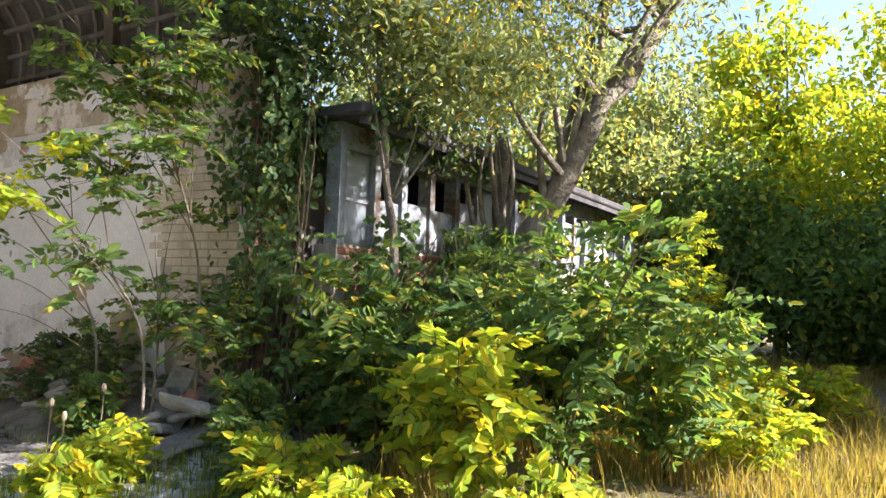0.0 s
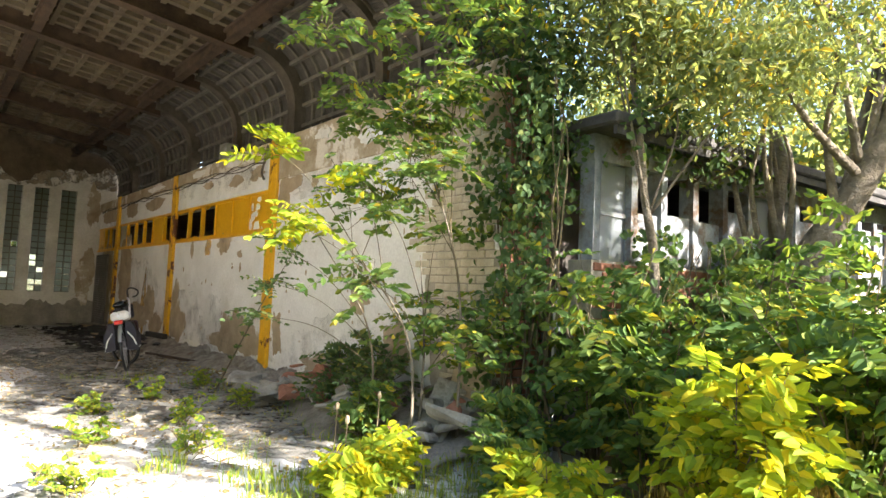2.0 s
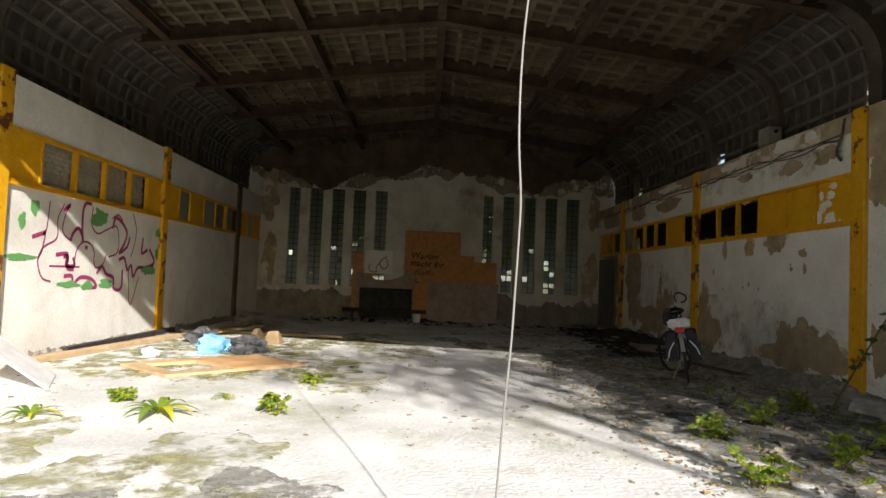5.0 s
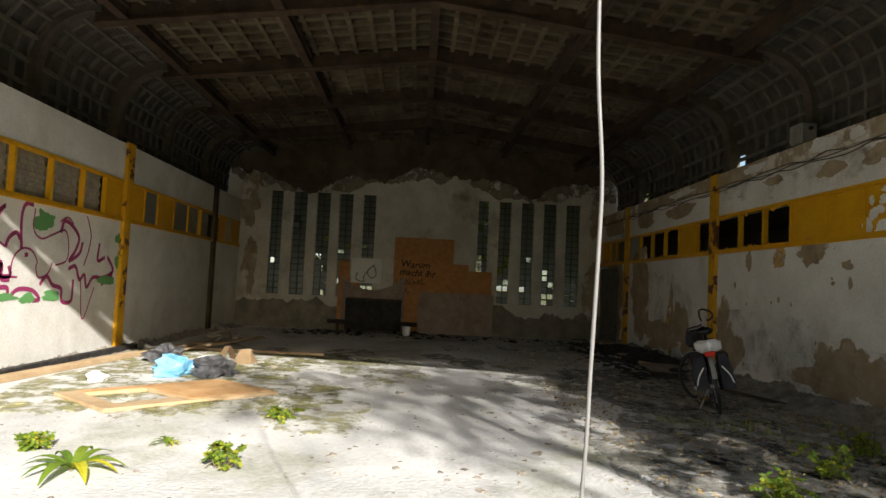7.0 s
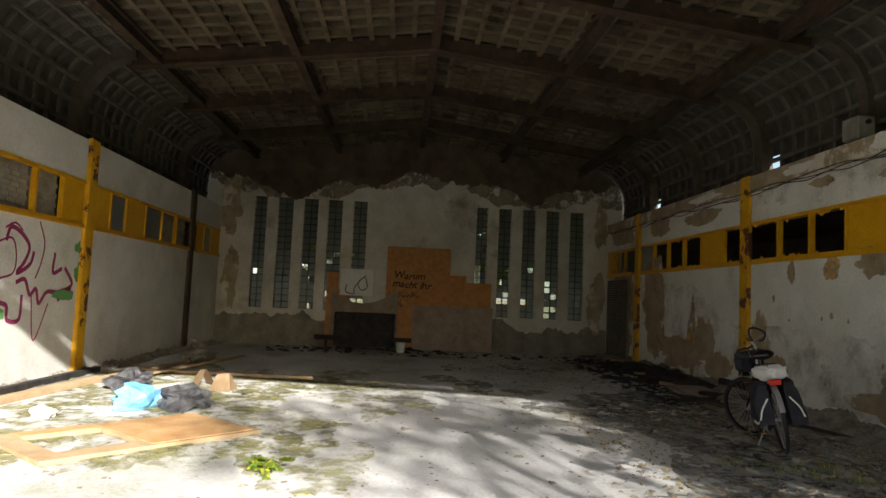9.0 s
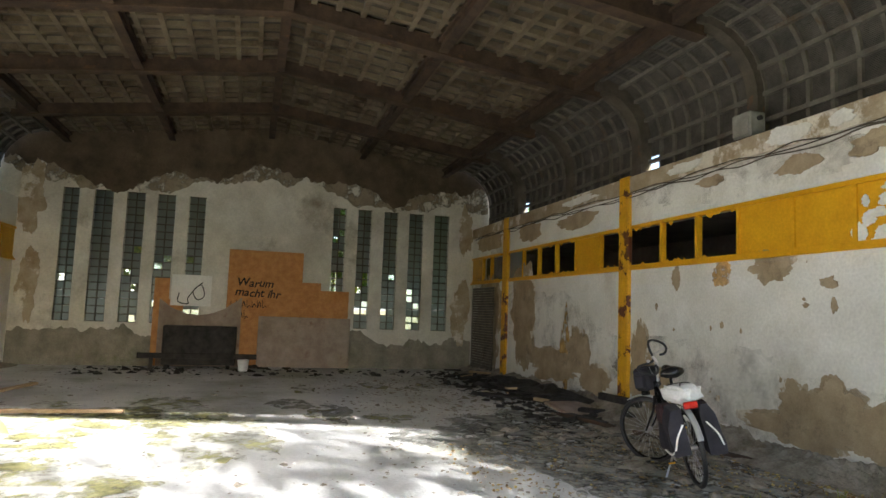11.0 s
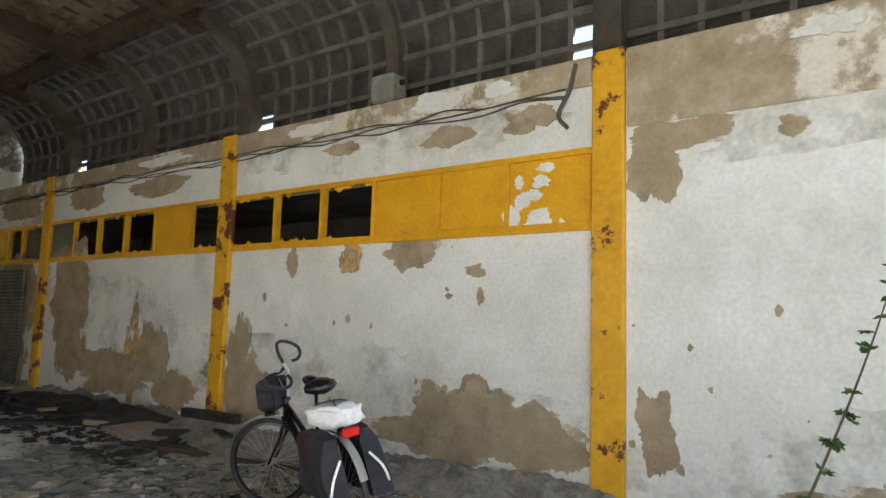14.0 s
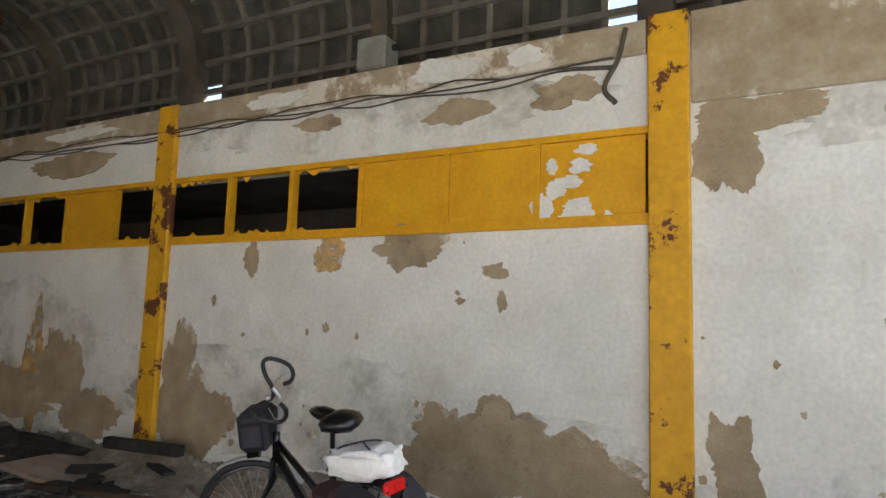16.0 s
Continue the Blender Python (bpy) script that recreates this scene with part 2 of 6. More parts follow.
# ---- mesh helpers ----
def mesh_ob(name, bm, mat, parent=None, label="", smooth=False):
    me = bpy.data.meshes.new(name)
    bmesh.ops.recalc_face_normals(bm, faces=bm.faces)
    bm.to_mesh(me)
    bm.free()
    for m in mat if isinstance(mat, (list, tuple)) else (mat,):
        me.materials.append(m)
    if smooth:
        me.shade_smooth()
    ob = new(name, me)
    if parent:
        ob.parent = parent
    if label:
        ob["label"] = label
    return ob


def part(name, bm, mat, parent, label="", smooth=False):
    return mesh_ob(name, bm, mat, parent, label, smooth)


def thing(name, label, category, m=None, group="", kind=""):
    ob = new(name)
    ob.empty_display_size = 0.1
    if m is not None:
        ob.matrix_world = m
    return tagged(ob, label, category, group, kind)


def block(bm, x0, x1, y0, y1, z0, z1, bevel=0.0):
    r = bmesh.ops.create_cube(bm, size=1, matrix=Matrix.LocRotScale(((x0 + x1) / 2, (y0 + y1) / 2, (z0 + z1) / 2), None, (abs(x1 - x0), abs(y1 - y0), abs(z1 - z0))))
    if bevel:
        es = list({e for v in r["verts"] for e in v.link_edges})
        bmesh.ops.bevel(bm, geom=es, offset=bevel, segments=1, affect="EDGES")
    return bm


def boxes(*rows, bevel=0.0):
    bm = bmesh.new()
    for r in rows:
        block(bm, *r, bevel=bevel)
    return bm


def tube(bm, pts, r, seg=8, r1=None, cap=True):
    """A round tube along points, tapering from r to r1."""
    pts = [Vector(p) for p in pts]
    rings, side = [], None
    for i, p in enumerate(pts):
        d = (pts[min(i + 1, len(pts) - 1)] - pts[max(i - 1, 0)]).normalized()
        if side is None:
            side = d.orthogonal().normalized()
        side = (side - d * side.dot(d)).normalized()
        up = d.cross(side)
        rad = r if r1 is None else r + (r1 - r) * i / (len(pts) - 1)
        rings.append([bm.verts.new(p + (side * math.cos(a) + up * math.sin(a)) * rad) for a in (math.tau * k / seg for k in range(seg))])
    for a, b in zip(rings, rings[1:]):
        for k in range(seg):
            bm.faces.new((a[k], a[(k + 1) % seg], b[(k + 1) % seg], b[k]))
    if cap:
        bm.faces.new(rings[0][::-1])
        bm.faces.new(rings[-1])
    return bm


def curve_pts(pts, n=8):
    """Smooth points through the given ones."""
    p = [Vector(q) for q in pts]
    p = [2 * p[0] - p[1], *p, 2 * p[-1] - p[-2]]
    out = []
    for i in range(1, len(p) - 2):
        for k in range(n):
            t = k / n
            out.append(0.5 * ((2 * p[i]) + (p[i + 1] - p[i - 1]) * t + (2 * p[i - 1] - 5 * p[i] + 4 * p[i + 1] - p[i + 2]) * t * t + (3 * p[i] - p[i - 1] - 3 * p[i + 1] + p[i + 2]) * t ** 3))
    return out + [p[-2]]


def lump(bm, c, size, seed, rough=0.25, sub=2):
    """An irregular stone or crumpled bundle."""
    r = bmesh.ops.create_icosphere(bm, subdivisions=sub, radius=1)
    for v in r["verts"]:
        k = 1 + rough * noise.noise(v.co * 1.7 + Vector((seed * 3.1, seed * 1.7, seed))) * 2
        v.co = Vector(c) + Vector((v.co.x * size[0], v.co.y * size[1], v.co.z * size[2])) * k
    return bm


def from_arrays(name, verts, faces, mat, parent=None):
    me = bpy.data.meshes.new(name)
    me.from_pydata(verts.tolist() if hasattr(verts, "tolist") else verts, [], faces.tolist() if hasattr(faces, "tolist") else faces)
    me.materials.append(mat)
    ob = new(name, me)
    if parent:
        ob.parent = parent
    return ob


def leaf_mesh(name, pos, axis, length, width, mat, parent, rng, droop=0.25):
    """Many folded leaves: one at each pos, pointing along axis."""
    n = len(pos)
    axis = axis / (np.linalg.norm(axis, axis=1, keepdims=True) + 1e-9)
    rnd = rng.normal(size=(n, 3)) * 0.85 + np.array([0.3, -0.45, 0.8])
    side = np.cross(axis, rnd)
    side /= np.linalg.norm(side, axis=1, keepdims=True) + 1e-9
    up = np.cross(side, axis)
    L, Wd = np.asarray(length).reshape(-1, 1) * np.ones((n, 1)), np.asarray(width).reshape(-1, 1) * np.ones((n, 1))
    v = np.empty((n, 6, 3))
    v[:, 0] = pos
    v[:, 1] = pos + axis * L * 0.35 + side * Wd * 0.5 + up * Wd * 0.15
    v[:, 2] = pos + axis * L * 0.75 + side * Wd * 0.36 + up * (Wd * 0.1 - L * droop * 0.4)
    v[:, 3] = pos + axis * L - up * L * droop
    v[:, 4] = pos + axis * L * 0.75 - side * Wd * 0.36 + up * (Wd * 0.1 - L * droop * 0.4)
    v[:, 5] = pos + axis * L * 0.35 - side * Wd * 0.5 + up * Wd * 0.15
    base = (np.arange(n) * 6).reshape(-1, 1)
    f = np.concatenate([base + np.array([[0, 1, 2, 3]]), base + np.array([[0, 3, 4, 5]])])
    return from_arrays(name, v.reshape(-1, 3), f, mat, parent)


# ---- large structure ----
XB, XM = -22.3, -4.75            # back wall, mouth of the hall
YR, YL = 3.67, -6.97             # inner faces of the side walls
YC = (YR + YL) / 2
SILL, HEAD, LEDGE = 2.24, 2.9, 3.65
SILL_S, HEAD_S = 2.3, 3.0       # the south windows sit higher
BAYS = [-22.3, -20.0, -17.5, -15.0, -12.5, -10.0, -7.5, -5.0]


def structure(name, bm, mat, label):
    return tagged(mesh_ob(name, bm, mat), label, "structure", kind="structure")


def sheet():
    """Ground out to the horizon, finer near the hall."""
    xs = np.concatenate([[-2500, -600, -150, -60], np.arange(-40, 30, 0.7), [40, 80, 200, 700, 2500]])
    v, f = [], []
    for y in xs + 6:
        for x in xs:
            inside = XB - 1 < x < XM - 0.8 and YL - 1 < y < YR + 0.6
            near = math.exp(-((x + 2) ** 2 + (y - 2) ** 2) / 900)
            h = -0.06 if inside else near * (-0.03 + 0.1 * noise.noise((x * 0.4, y * 0.4, 0)) * (1 if abs(y + 1.6) > 4 or x > 4 else 0.35))
            v.append((x, y, h))
    n = len(xs)
    for j in range(n - 1):
        for i in range(n - 1):
            f.append((j * n + i, j * n + i + 1, j * n + n + i + 1, j * n + n + i))
    ob = from_arrays("ground", v, f, M_GROUND)
    return tagged(ob, "bare soil with leaf litter and thin grass", "ground", kind="structure")


sheet()
structure("floor", boxes((XB - 0.2, XM + 1.1, YL - 0.2, YR + 0.3, -0.3, 0.004)), M_FLOOR, "dusty cracked concrete slab with moss and crumbs")


def side_wall(y0, y1, name, band, label):
    """A long wall with an open band of windows between posts."""
    bm = bmesh.new()
    sill, head = (SILL, HEAD) if band > 0 else (SILL_S, HEAD_S)
    block(bm, XB, -9.73, y0, y1, -0.3, sill)
    block(bm, XB, -9.73, y0, y1, head, LEDGE)
    block(bm, -9.73, XM, y0, y1, -0.3, LEDGE)
    return structure(name, bm, M_PLASTER, label)


wall_r = side_wall(YR, YR + 0.32, "wall_north", 1, "long white plaster wall, peeling to brown render")
wall_l = side_wall(YL - 0.32, YL, "wall_south", -1, "long white plaster wall with sprayed lettering")

# back wall with ten tall slots
SLOTS = [(-6.1, -5.77), (-5.46, -5.06), (-4.78, -4.39), (-4.12, -3.73), (-3.43, -3.06), (-0.04, 0.28), (0.58, 0.93), (1.25, 1.61), (1.91, 2.28), (2.58, 2.98)]
SZ0, SZ1 = 0.98, 3.98
bm = bmesh.new()
block(bm, XB - 0.3, XB, YL - 0.4, YR + 0.4, -0.3, SZ0)
edges = [YL - 0.4] + [y for s in SLOTS for y in s] + [YR + 0.4]
for i in range(0, len(edges), 2):
    block(bm, XB - 0.3, XB, edges[i], edges[i + 1], SZ0, SZ1)
block(bm, XB - 0.3, XB, YL - 0.4, YR + 0.4, SZ1, 6.3)
block(bm, XB - 0.3, XB, YR + 0.401, YR + 0.9, 3.2, 6.3)
block(bm, XB - 0.3, XB, YL - 0.9, YL - 0.401, 3.2, 6.3)
wall_b = structure("wall_west", bm, M_OLDPLASTER, "stained pale gable wall with ten tall slots")


# roof profile: upright lattice, quarter bend, shallow slope to the ridge
def profile(inset=0.0):
    r, yv, zs = 1.0, YR + 0.45, 4.25
    pts = [(yv - inset, LEDGE - 0.02), (yv - inset, zs)]
    for k in range(1, 9):
        a = math.pi / 2 * k / 8
        pts.append((yv - r + (r - inset) * math.cos(a), zs + (r - inset) * math.sin(a)))
    pts.append((YC, 5.86 - inset))
    return pts


def both_sides(pts):
    return pts + [(2 * YC - y, z) for y, z in pts[-2::-1]]


def strip(bm, pts, x0, x1, thick):
    """A shell along a profile, thick outwards."""
    n = len(pts)
    outer = []
    for i, (y, z) in enumerate(pts):
        a, b = pts[max(i - 1, 0)], pts[min(i + 1, n - 1)]
        t = Vector((b[0] - a[0], b[1] - a[1])).normalized()
        outer.append((y + t.y * thick, z - t.x * thick))
    ring = []
    for x in (x0, x1):
        ring.append([bm.verts.new((x, y, z)) for y, z in pts])
        ring.append([bm.verts.new((x, y, z)) for y, z in outer])
    a, ao, b, bo = ring
    for i in range(n - 1):
        bm.faces.new((a[i], a[i + 1], b[i + 1], b[i]))
        bm.faces.new((ao[i], bo[i], bo[i + 1], ao[i + 1]))
        bm.faces.new((a[i], ao[i], ao[i + 1], a[i + 1]))
        bm.faces.new((b[i], b[i + 1], bo[i + 1], bo[i]))
    bm.faces.new((a[0], b[0], bo[0], ao[0]))
    bm.faces.new((a[-1], ao[-1], bo[-1], b[-1]))


def along(pts, step):
    """Points at even steps of length on a polyline, with directions."""
    out, left = [], 0.0
    for (y0, z0), (y1, z1) in zip(pts, pts[1:]):
        d = math.hypot(y1 - y0, z1 - z0)
        s = left
        while s < d:
            out.append((y0 + (y1 - y0) * s / d, z0 + (z1 - z0) * s / d))
            s += step
        left = s - d
    return out


PROF = profile()
side_pts = PROF[:-1]
CELL = 0.35


def lattice(side):
    """One bent lattice wall in its bays: thin backing with holes left open, bars proud of it."""
    def flip(pts):
        return pts if side > 0 else [(2 * YC - y, z) for y, z in pts]
    for x0, x1 in zip(BAYS, BAYS[1:]):
        bm = bmesh.new()
        n = max(2, round((x1 - x0 - 0.16) / CELL))
        xs = [x0 + 0.08 + (x1 - x0 - 0.16) * i / n for i in range(n + 1)]
        infill = bmesh.new()
        for i in range(n):
            broken = side > 0 and ((x0 == -12.5 and i == n - 1) or (x0 == -15.0 and i == 0) or (x0 == -20.0 and i == 0))
            pts = side_pts
            if broken:
                pts = [(side_pts[0][0], LEDGE + (0.54 if x0 == -12.5 else 0.42))] + side_pts[1:]
                strip(infill, flip([(side_pts[0][0], LEDGE - 0.02), (side_pts[0][0], LEDGE + 0.02)]), xs[i], xs[i + 1], 0.03)
            strip(infill, flip(pts), xs[i] + 0.001, xs[i + 1] - 0.001, 0.04 if side > 0 else -0.04)
        for x in xs:
            strip(bm, flip([(y - 0.0, z) for y, z in profile(0.045)[:-1]]), x - 0.028, x + 0.028, 0.05 if side > 0 else -0.05)
        for y, z in along(flip(profile(0.04)[:-1]), 0.34)[1:]:
            block(bm, xs[0], xs[-1], y - 0.03, y + 0.03, z - 0.028, z + 0.028)
        bay = tagged(mesh_ob("wall_lattice", bm, M_CONC), "grey precast concrete lattice bending into the roof", "lattice wall", "lattice bays", "structure")
        part("grooved_infill", infill, M_LOUVRE, bay)


lattice(1)
lattice(-1)

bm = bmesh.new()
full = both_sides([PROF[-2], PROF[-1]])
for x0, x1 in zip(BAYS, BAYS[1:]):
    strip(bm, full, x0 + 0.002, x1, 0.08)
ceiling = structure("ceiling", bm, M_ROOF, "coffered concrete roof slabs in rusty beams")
bm = ceiling.data
grid = bmesh.new()
grid.from_mesh(bm)
ys = np.arange(YC - 4.2, YC + 4.21, 0.35)
half = PROF[-2][0] - YC


def roof_z(y):
    return 5.86 + (PROF[-2][1] - 5.86) * min(1, abs(y - YC) / half)


first_bar = len(grid.faces)
for y in ys:
    if abs(y - YC) < half:
        z = roof_z(y)
        block(grid, XB, -5.0, y - 0.04, y + 0.04, z - 0.09, z + 0.02)
for x in np.arange(XB + 0.2, -5.0, 0.35):
    for s in (1, -1):
        strip(grid, [(YC + s * half, roof_z(YC + half) - 0.08), (YC, 5.78)], x - 0.05, x + 0.05, 0.1 * s)
grid.faces.ensure_lookup_table()
# bars get the paler colour that imitates light bounced off the floor
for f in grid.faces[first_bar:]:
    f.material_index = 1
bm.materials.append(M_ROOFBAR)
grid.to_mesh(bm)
grid.free()

# portal ribs and purlins
for x in BAYS[1:]:
    big = round(x * 2) % 10 == 0
    bm = bmesh.new()
    w = 0.13 if big else 0.09
    for q in (profile(0.2 if big else 0.15)[:-1], [(2 * YC - y, z) for y, z in profile(0.2 if big else 0.15)[:-1]]):
        strip(bm, q, x - w, x + w, (0.19 if big else 0.14) * (1 if q[0][0] > YC else -1))
    tagged(mesh_ob("portal_rib", bm, M_RIB), "weathered portal rib, upright legs bending into roof beam", "beam", "portal ribs", "structure")
for x in BAYS[1:]:
    bm = bmesh.new()
    for s in (1, -1):
        for d0, d1, w in ((0.33, 0.3, 0.1), (0.3, 0.06, 0.035)):
            strip(bm, [(YC + s * (half + 0.1), roof_z(YC + half) - d0), (YC, 5.86 - d0)], x - w, x + w, (d0 - d1) * s)
    tagged(mesh_ob("roof_beam", bm, M_RUST), "rusty roof beam with a broad lower flange", "beam", "roof beams", "structure")
for y in (YC - 4.45, YC - 2.25, YC, YC + 2.25, YC + 4.45):
    z = roof_z(y) - 0.1
    bm = boxes((XB, -5.05, y - 0.07, y + 0.07, z - 0.2, z - 0.17), (XB, -5.05, y - 0.02, y + 0.02, z - 0.17, z - 0.03), (XB, -5.05, y - 0.07, y + 0.07, z - 0.03, z + 0.02))
    tagged(mesh_ob("purlin", bm, M_RUST), "rusty steel roof purlin", "beam", "roof purlins", "structure")
# ledge outside the lattice closes the wall top
structure("wall_ledge_north", boxes((XB, XM, YR + 0.3, YR + 0.62, 3.3, LEDGE - 0.01)), M_BEAM, "worn concrete ledge above the wall")
structure("wall_ledge_south", boxes((XB, XM, YL - 0.62, YL - 0.3, 3.3, LEDGE - 0.01)), M_BEAM, "worn concrete ledge above the wall")
# stained ring beam on the near stretch
structure("ring_beam_north", boxes((-9.72, XM + 0.01, YR - 0.025, YR + 0.2, 3.02, LEDGE + 0.02), bevel=0.008), M_BEAM, "stained ring beam over the near wall")
structure("ring_beam_strip", boxes((XB + 0.01, -10.01, YR - 0.035, YR + 0.2, 3.42, LEDGE + 0.015), bevel=0.008), M_BEAM, "worn ledge strip over the windows")


def post(x, y, s, mat=None):
    ob = thing("wall_post", "flaking yellow painted post against the wall", "post", pose(x, y, 0), "yellow wall posts", "structure")
    far = 0.06
    part("post_shaft", boxes((0, 0.27, -far * s, 0.02 * s, -0.05, LEDGE + 0.03), bevel=0.012), mat or M_YELLOWWORN, ob)
    return ob


for px in (-10.0, -15.0, -20.0):
    post(px, YR, 1)
    post(px, YL, -1, M_SOOT if px < -19 else None)


def window_band(x0, y, s, cols, name):
    """A strip of frames between two posts: cells are 'o' open, 'y' yellow panel, 'w' worn panel, 'g' dirty glass, 'b' bricked."""
    ob = thing(name, "row of yellow framed windows, partly boarded, panes broken", "window", pose(x0, y, 0), kind="structure")
    width = 4.73 if x0 > -20.1 and x0 > XB else 2.03
    n = len(cols)
    lo, hi = (SILL, HEAD) if s > 0 else (SILL_S, HEAD_S)
    d = 0.06 * s
    part("window_frame", boxes((0, width, -0.02 * s, d, lo, lo + 0.05), (0, width, -0.02 * s, d, hi - 0.05, hi)), M_YELLOW, ob)
    part("window_sill", boxes((0, width, -0.045 * s, 0.1 * s, lo - 0.03, lo + 0.004)), M_YELLOW, ob)
    xs = [width * sum(c[1] for c in cols[:i]) / sum(c[1] for c in cols) for i in range(n + 1)]
    for i in range(1, n):
        part("mullion", boxes((xs[i] - 0.025, xs[i] + 0.025, -0.018 * s, d, lo + 0.05, hi - 0.05)), M_YELLOW, ob)
    for i, (c, _) in enumerate(cols):
        a, b = xs[i] + 0.025, xs[i + 1] - 0.025
        if c in "yw":
            part("panel", boxes((a, b, 0.0, 0.02 * s, lo + 0.05, hi - 0.05), bevel=0.006), M_YELLOW if c == "y" else M_YELLOWWORN, ob)
        if c == "g":
            part("pane", boxes((a, b, 0.02 * s, 0.024 * s, lo + 0.05, hi - 0.05)), M_PANE, ob)
        if c == "b":
            wall = bmesh.new()
            for r in range(8):
                for k in range(4):
                    off = (r % 2) * 0.11
                    u0, u1 = a + k * (b - a) / 4 + off * 0.5, a + (k + 1) * (b - a) / 4 - 0.012 + off * 0.5
                    if u1 <= b + 0.02:
                        block(wall, u0, min(u1, b), 0.08 * s, 0.16 * s, lo + 0.05 + r * 0.07, lo + 0.108 + r * 0.07)
            block(wall, a, b, 0.1 * s, 0.2 * s, lo + 0.03, hi - 0.02)
            part("brick_infill", wall, M_MORTAR, ob)
        if c in "os":
            rng = random.Random(i * 7 + int(x0))
            sh = bmesh.new()
            for k in range(9):
                u = a + (b - a) * rng.random()
                low = rng.random() < 0.5
                z0 = lo + 0.05 if low else hi - 0.05
                hgt = rng.uniform(0.015, 0.06) * (1 if low else -1)
                wv = rng.uniform(0.03, 0.08)
                vs = [sh.verts.new((max(a, u - wv), 0.02 * s, z0)), sh.verts.new((min(b, u + wv), 0.02 * s, z0)), sh.verts.new((u + rng.uniform(-0.02, 0.02), 0.022 * s, z0 + hgt))]
                sh.faces.new(vs)
            part("glass_shards", sh, M_YELLOW, ob, "jagged remains of putty and panes")
    return ob


window_band(-14.73, YR, 1, [("o", 0.78), ("o", 0.78), ("o", 0.77), ("y", 0.83), ("y", 0.76), ("y", 0.81)], "window_1")
window_band(-19.73, YR, 1, [("g", 0.8), ("o", 0.8), ("o", 0.8), ("o", 0.8), ("y", 0.85), ("o", 0.68)], "window_2")
window_band(-22.3, YR, 1, [("y", 0.8), ("o", 0.6), ("o", 0.6)], "window_3")
window_band(-14.73, YL, -1, [("y", 0.6), ("b", 0.7), ("b", 0.85), ("b", 0.85), ("b", 0.85), ("y", 0.7)], "window_4")
window_band(-19.73, YL, -1, [("b", 0.8), ("b", 0.8), ("g", 0.8), ("y", 0.8), ("g", 0.6), ("y", 0.6)], "window_5")
window_band(-22.3, YL, -1, [("y", 0.8), ("g", 0.6), ("y", 0.6)], "window_6")
# rooms behind the windows, their gloom painted into the wall colour
structure("side_room_north", boxes((XB, -5.2, YR + 3.0, YR + 3.2, -0.2, 3.3), (XB, -5.2, YR + 0.33, YR + 3.0, 3.12, 3.28), (XB - 0.2, XB, YR + 0.41, YR + 3.2, -0.2, 3.3), (-5.25, -5.05, YR + 0.33, YR + 3.0, -0.2, 3.1)), M_ROOMSHADE, "side room behind the windows, painted dark for its shade")
structure("side_room_south", boxes((XB, -5.2, YL - 2.2, YL - 2.0, -0.2, 3.3), (XB, -5.2, YL - 2.0, YL - 0.33, 3.12, 3.28), (XB - 0.2, XB, YL - 2.2, YL - 0.41, -0.2, 3.3), (-5.25, -5.05, YL - 2.0, YL - 0.33, -0.2, 3.1)), M_ROOMSHADE, "side room behind the windows, painted dark for its shade")


# glass blocks in the slots, some broken out
def slot(i, y0, y1):
    ob = thing("slot_window", "tall slot filled with dusty glass blocks, some broken", "window", pose(XB - 0.12, y0, SZ0), "slots of the gable wall", "structure")
    cols, rows = 2, 17
    cw, rh = (y1 - y0) / cols, (SZ1 - SZ0) / rows
    bars = bmesh.new()
    for r in range(rows + 1):
        block(bars, -0.05, 0.05, 0, y1 - y0, r * rh - 0.012, r * rh + 0.012)
    block(bars, -0.05, 0.05, cw - 0.012, cw + 0.012, 0, SZ1 - SZ0)
    part("slot_grid", bars, M_CONC, ob)
    rng = random.Random(40 + i)
    cell = bmesh.new()
    block(cell, -0.035, 0.035, 0.014, cw - 0.014, 0.014, rh - 0.014, bevel=0.01)
    me = bpy.data.meshes.new("glass_block")
    cell.to_mesh(me)
    cell.free()
    me.materials.append(M_GLASSBLOCK)
    clear = me.copy()
    clear.materials[0] = M_GLASSCLEAR
    for r in range(rows):
        for c in range(cols):
            lost = rng.random() < (0.13 if i in (5, 6) and r < 8 else 0.03)
            if not lost:
                g = new("glass_block", clear if 3 <= i <= 8 and r < (9 if i != 5 else 14) and rng.random() < 0.2 else me)
                g.parent = ob
                g.location = (0, c * cw, r * rh)


for i, (a, b) in enumerate(SLOTS):
    slot(i, a, b)


# ---- wear on the walls ----
def patch(x, z, w, h, seed, mat=None, y=YR, s=1, parent=None, name="bare_patch", proud=0.006):
    """A ragged area where the plaster has come away or paint has run, as a thin raised skin."""
    bm = bmesh.new()
    proud += 0.00023 * (int(seed) % 29) * (0.3 if seed != int(seed) else 1.0)
    n = 120
    rim = []
    for k in range(n):
        a = math.tau * k / n
        q = Vector((math.cos(a), math.sin(a), seed * 1.37))
        r = 1 + 0.5 * noise.noise(q * 1.1) + 0.26 * noise.noise(q * 2.7) + 0.13 * noise.noise(q * 6.5) + 0.09 * noise.noise(q * 17)
        rim.append((x + w / 2 * r * math.cos(a), z + h / 2 * r * math.sin(a)))
    f = [bm.verts.new((u, y - s * proud, v)) for u, v in rim]
    b = [bm.verts.new((u, y + s * 0.004, v)) for u, v in rim]
    bm.faces.new(f)
    for k in range(n):
        bm.faces.new((f[k], f[(k + 1) % n], b[(k + 1) % n], b[k]))
    return part(name, bm, mat or M_RENDER, parent or wall_r)


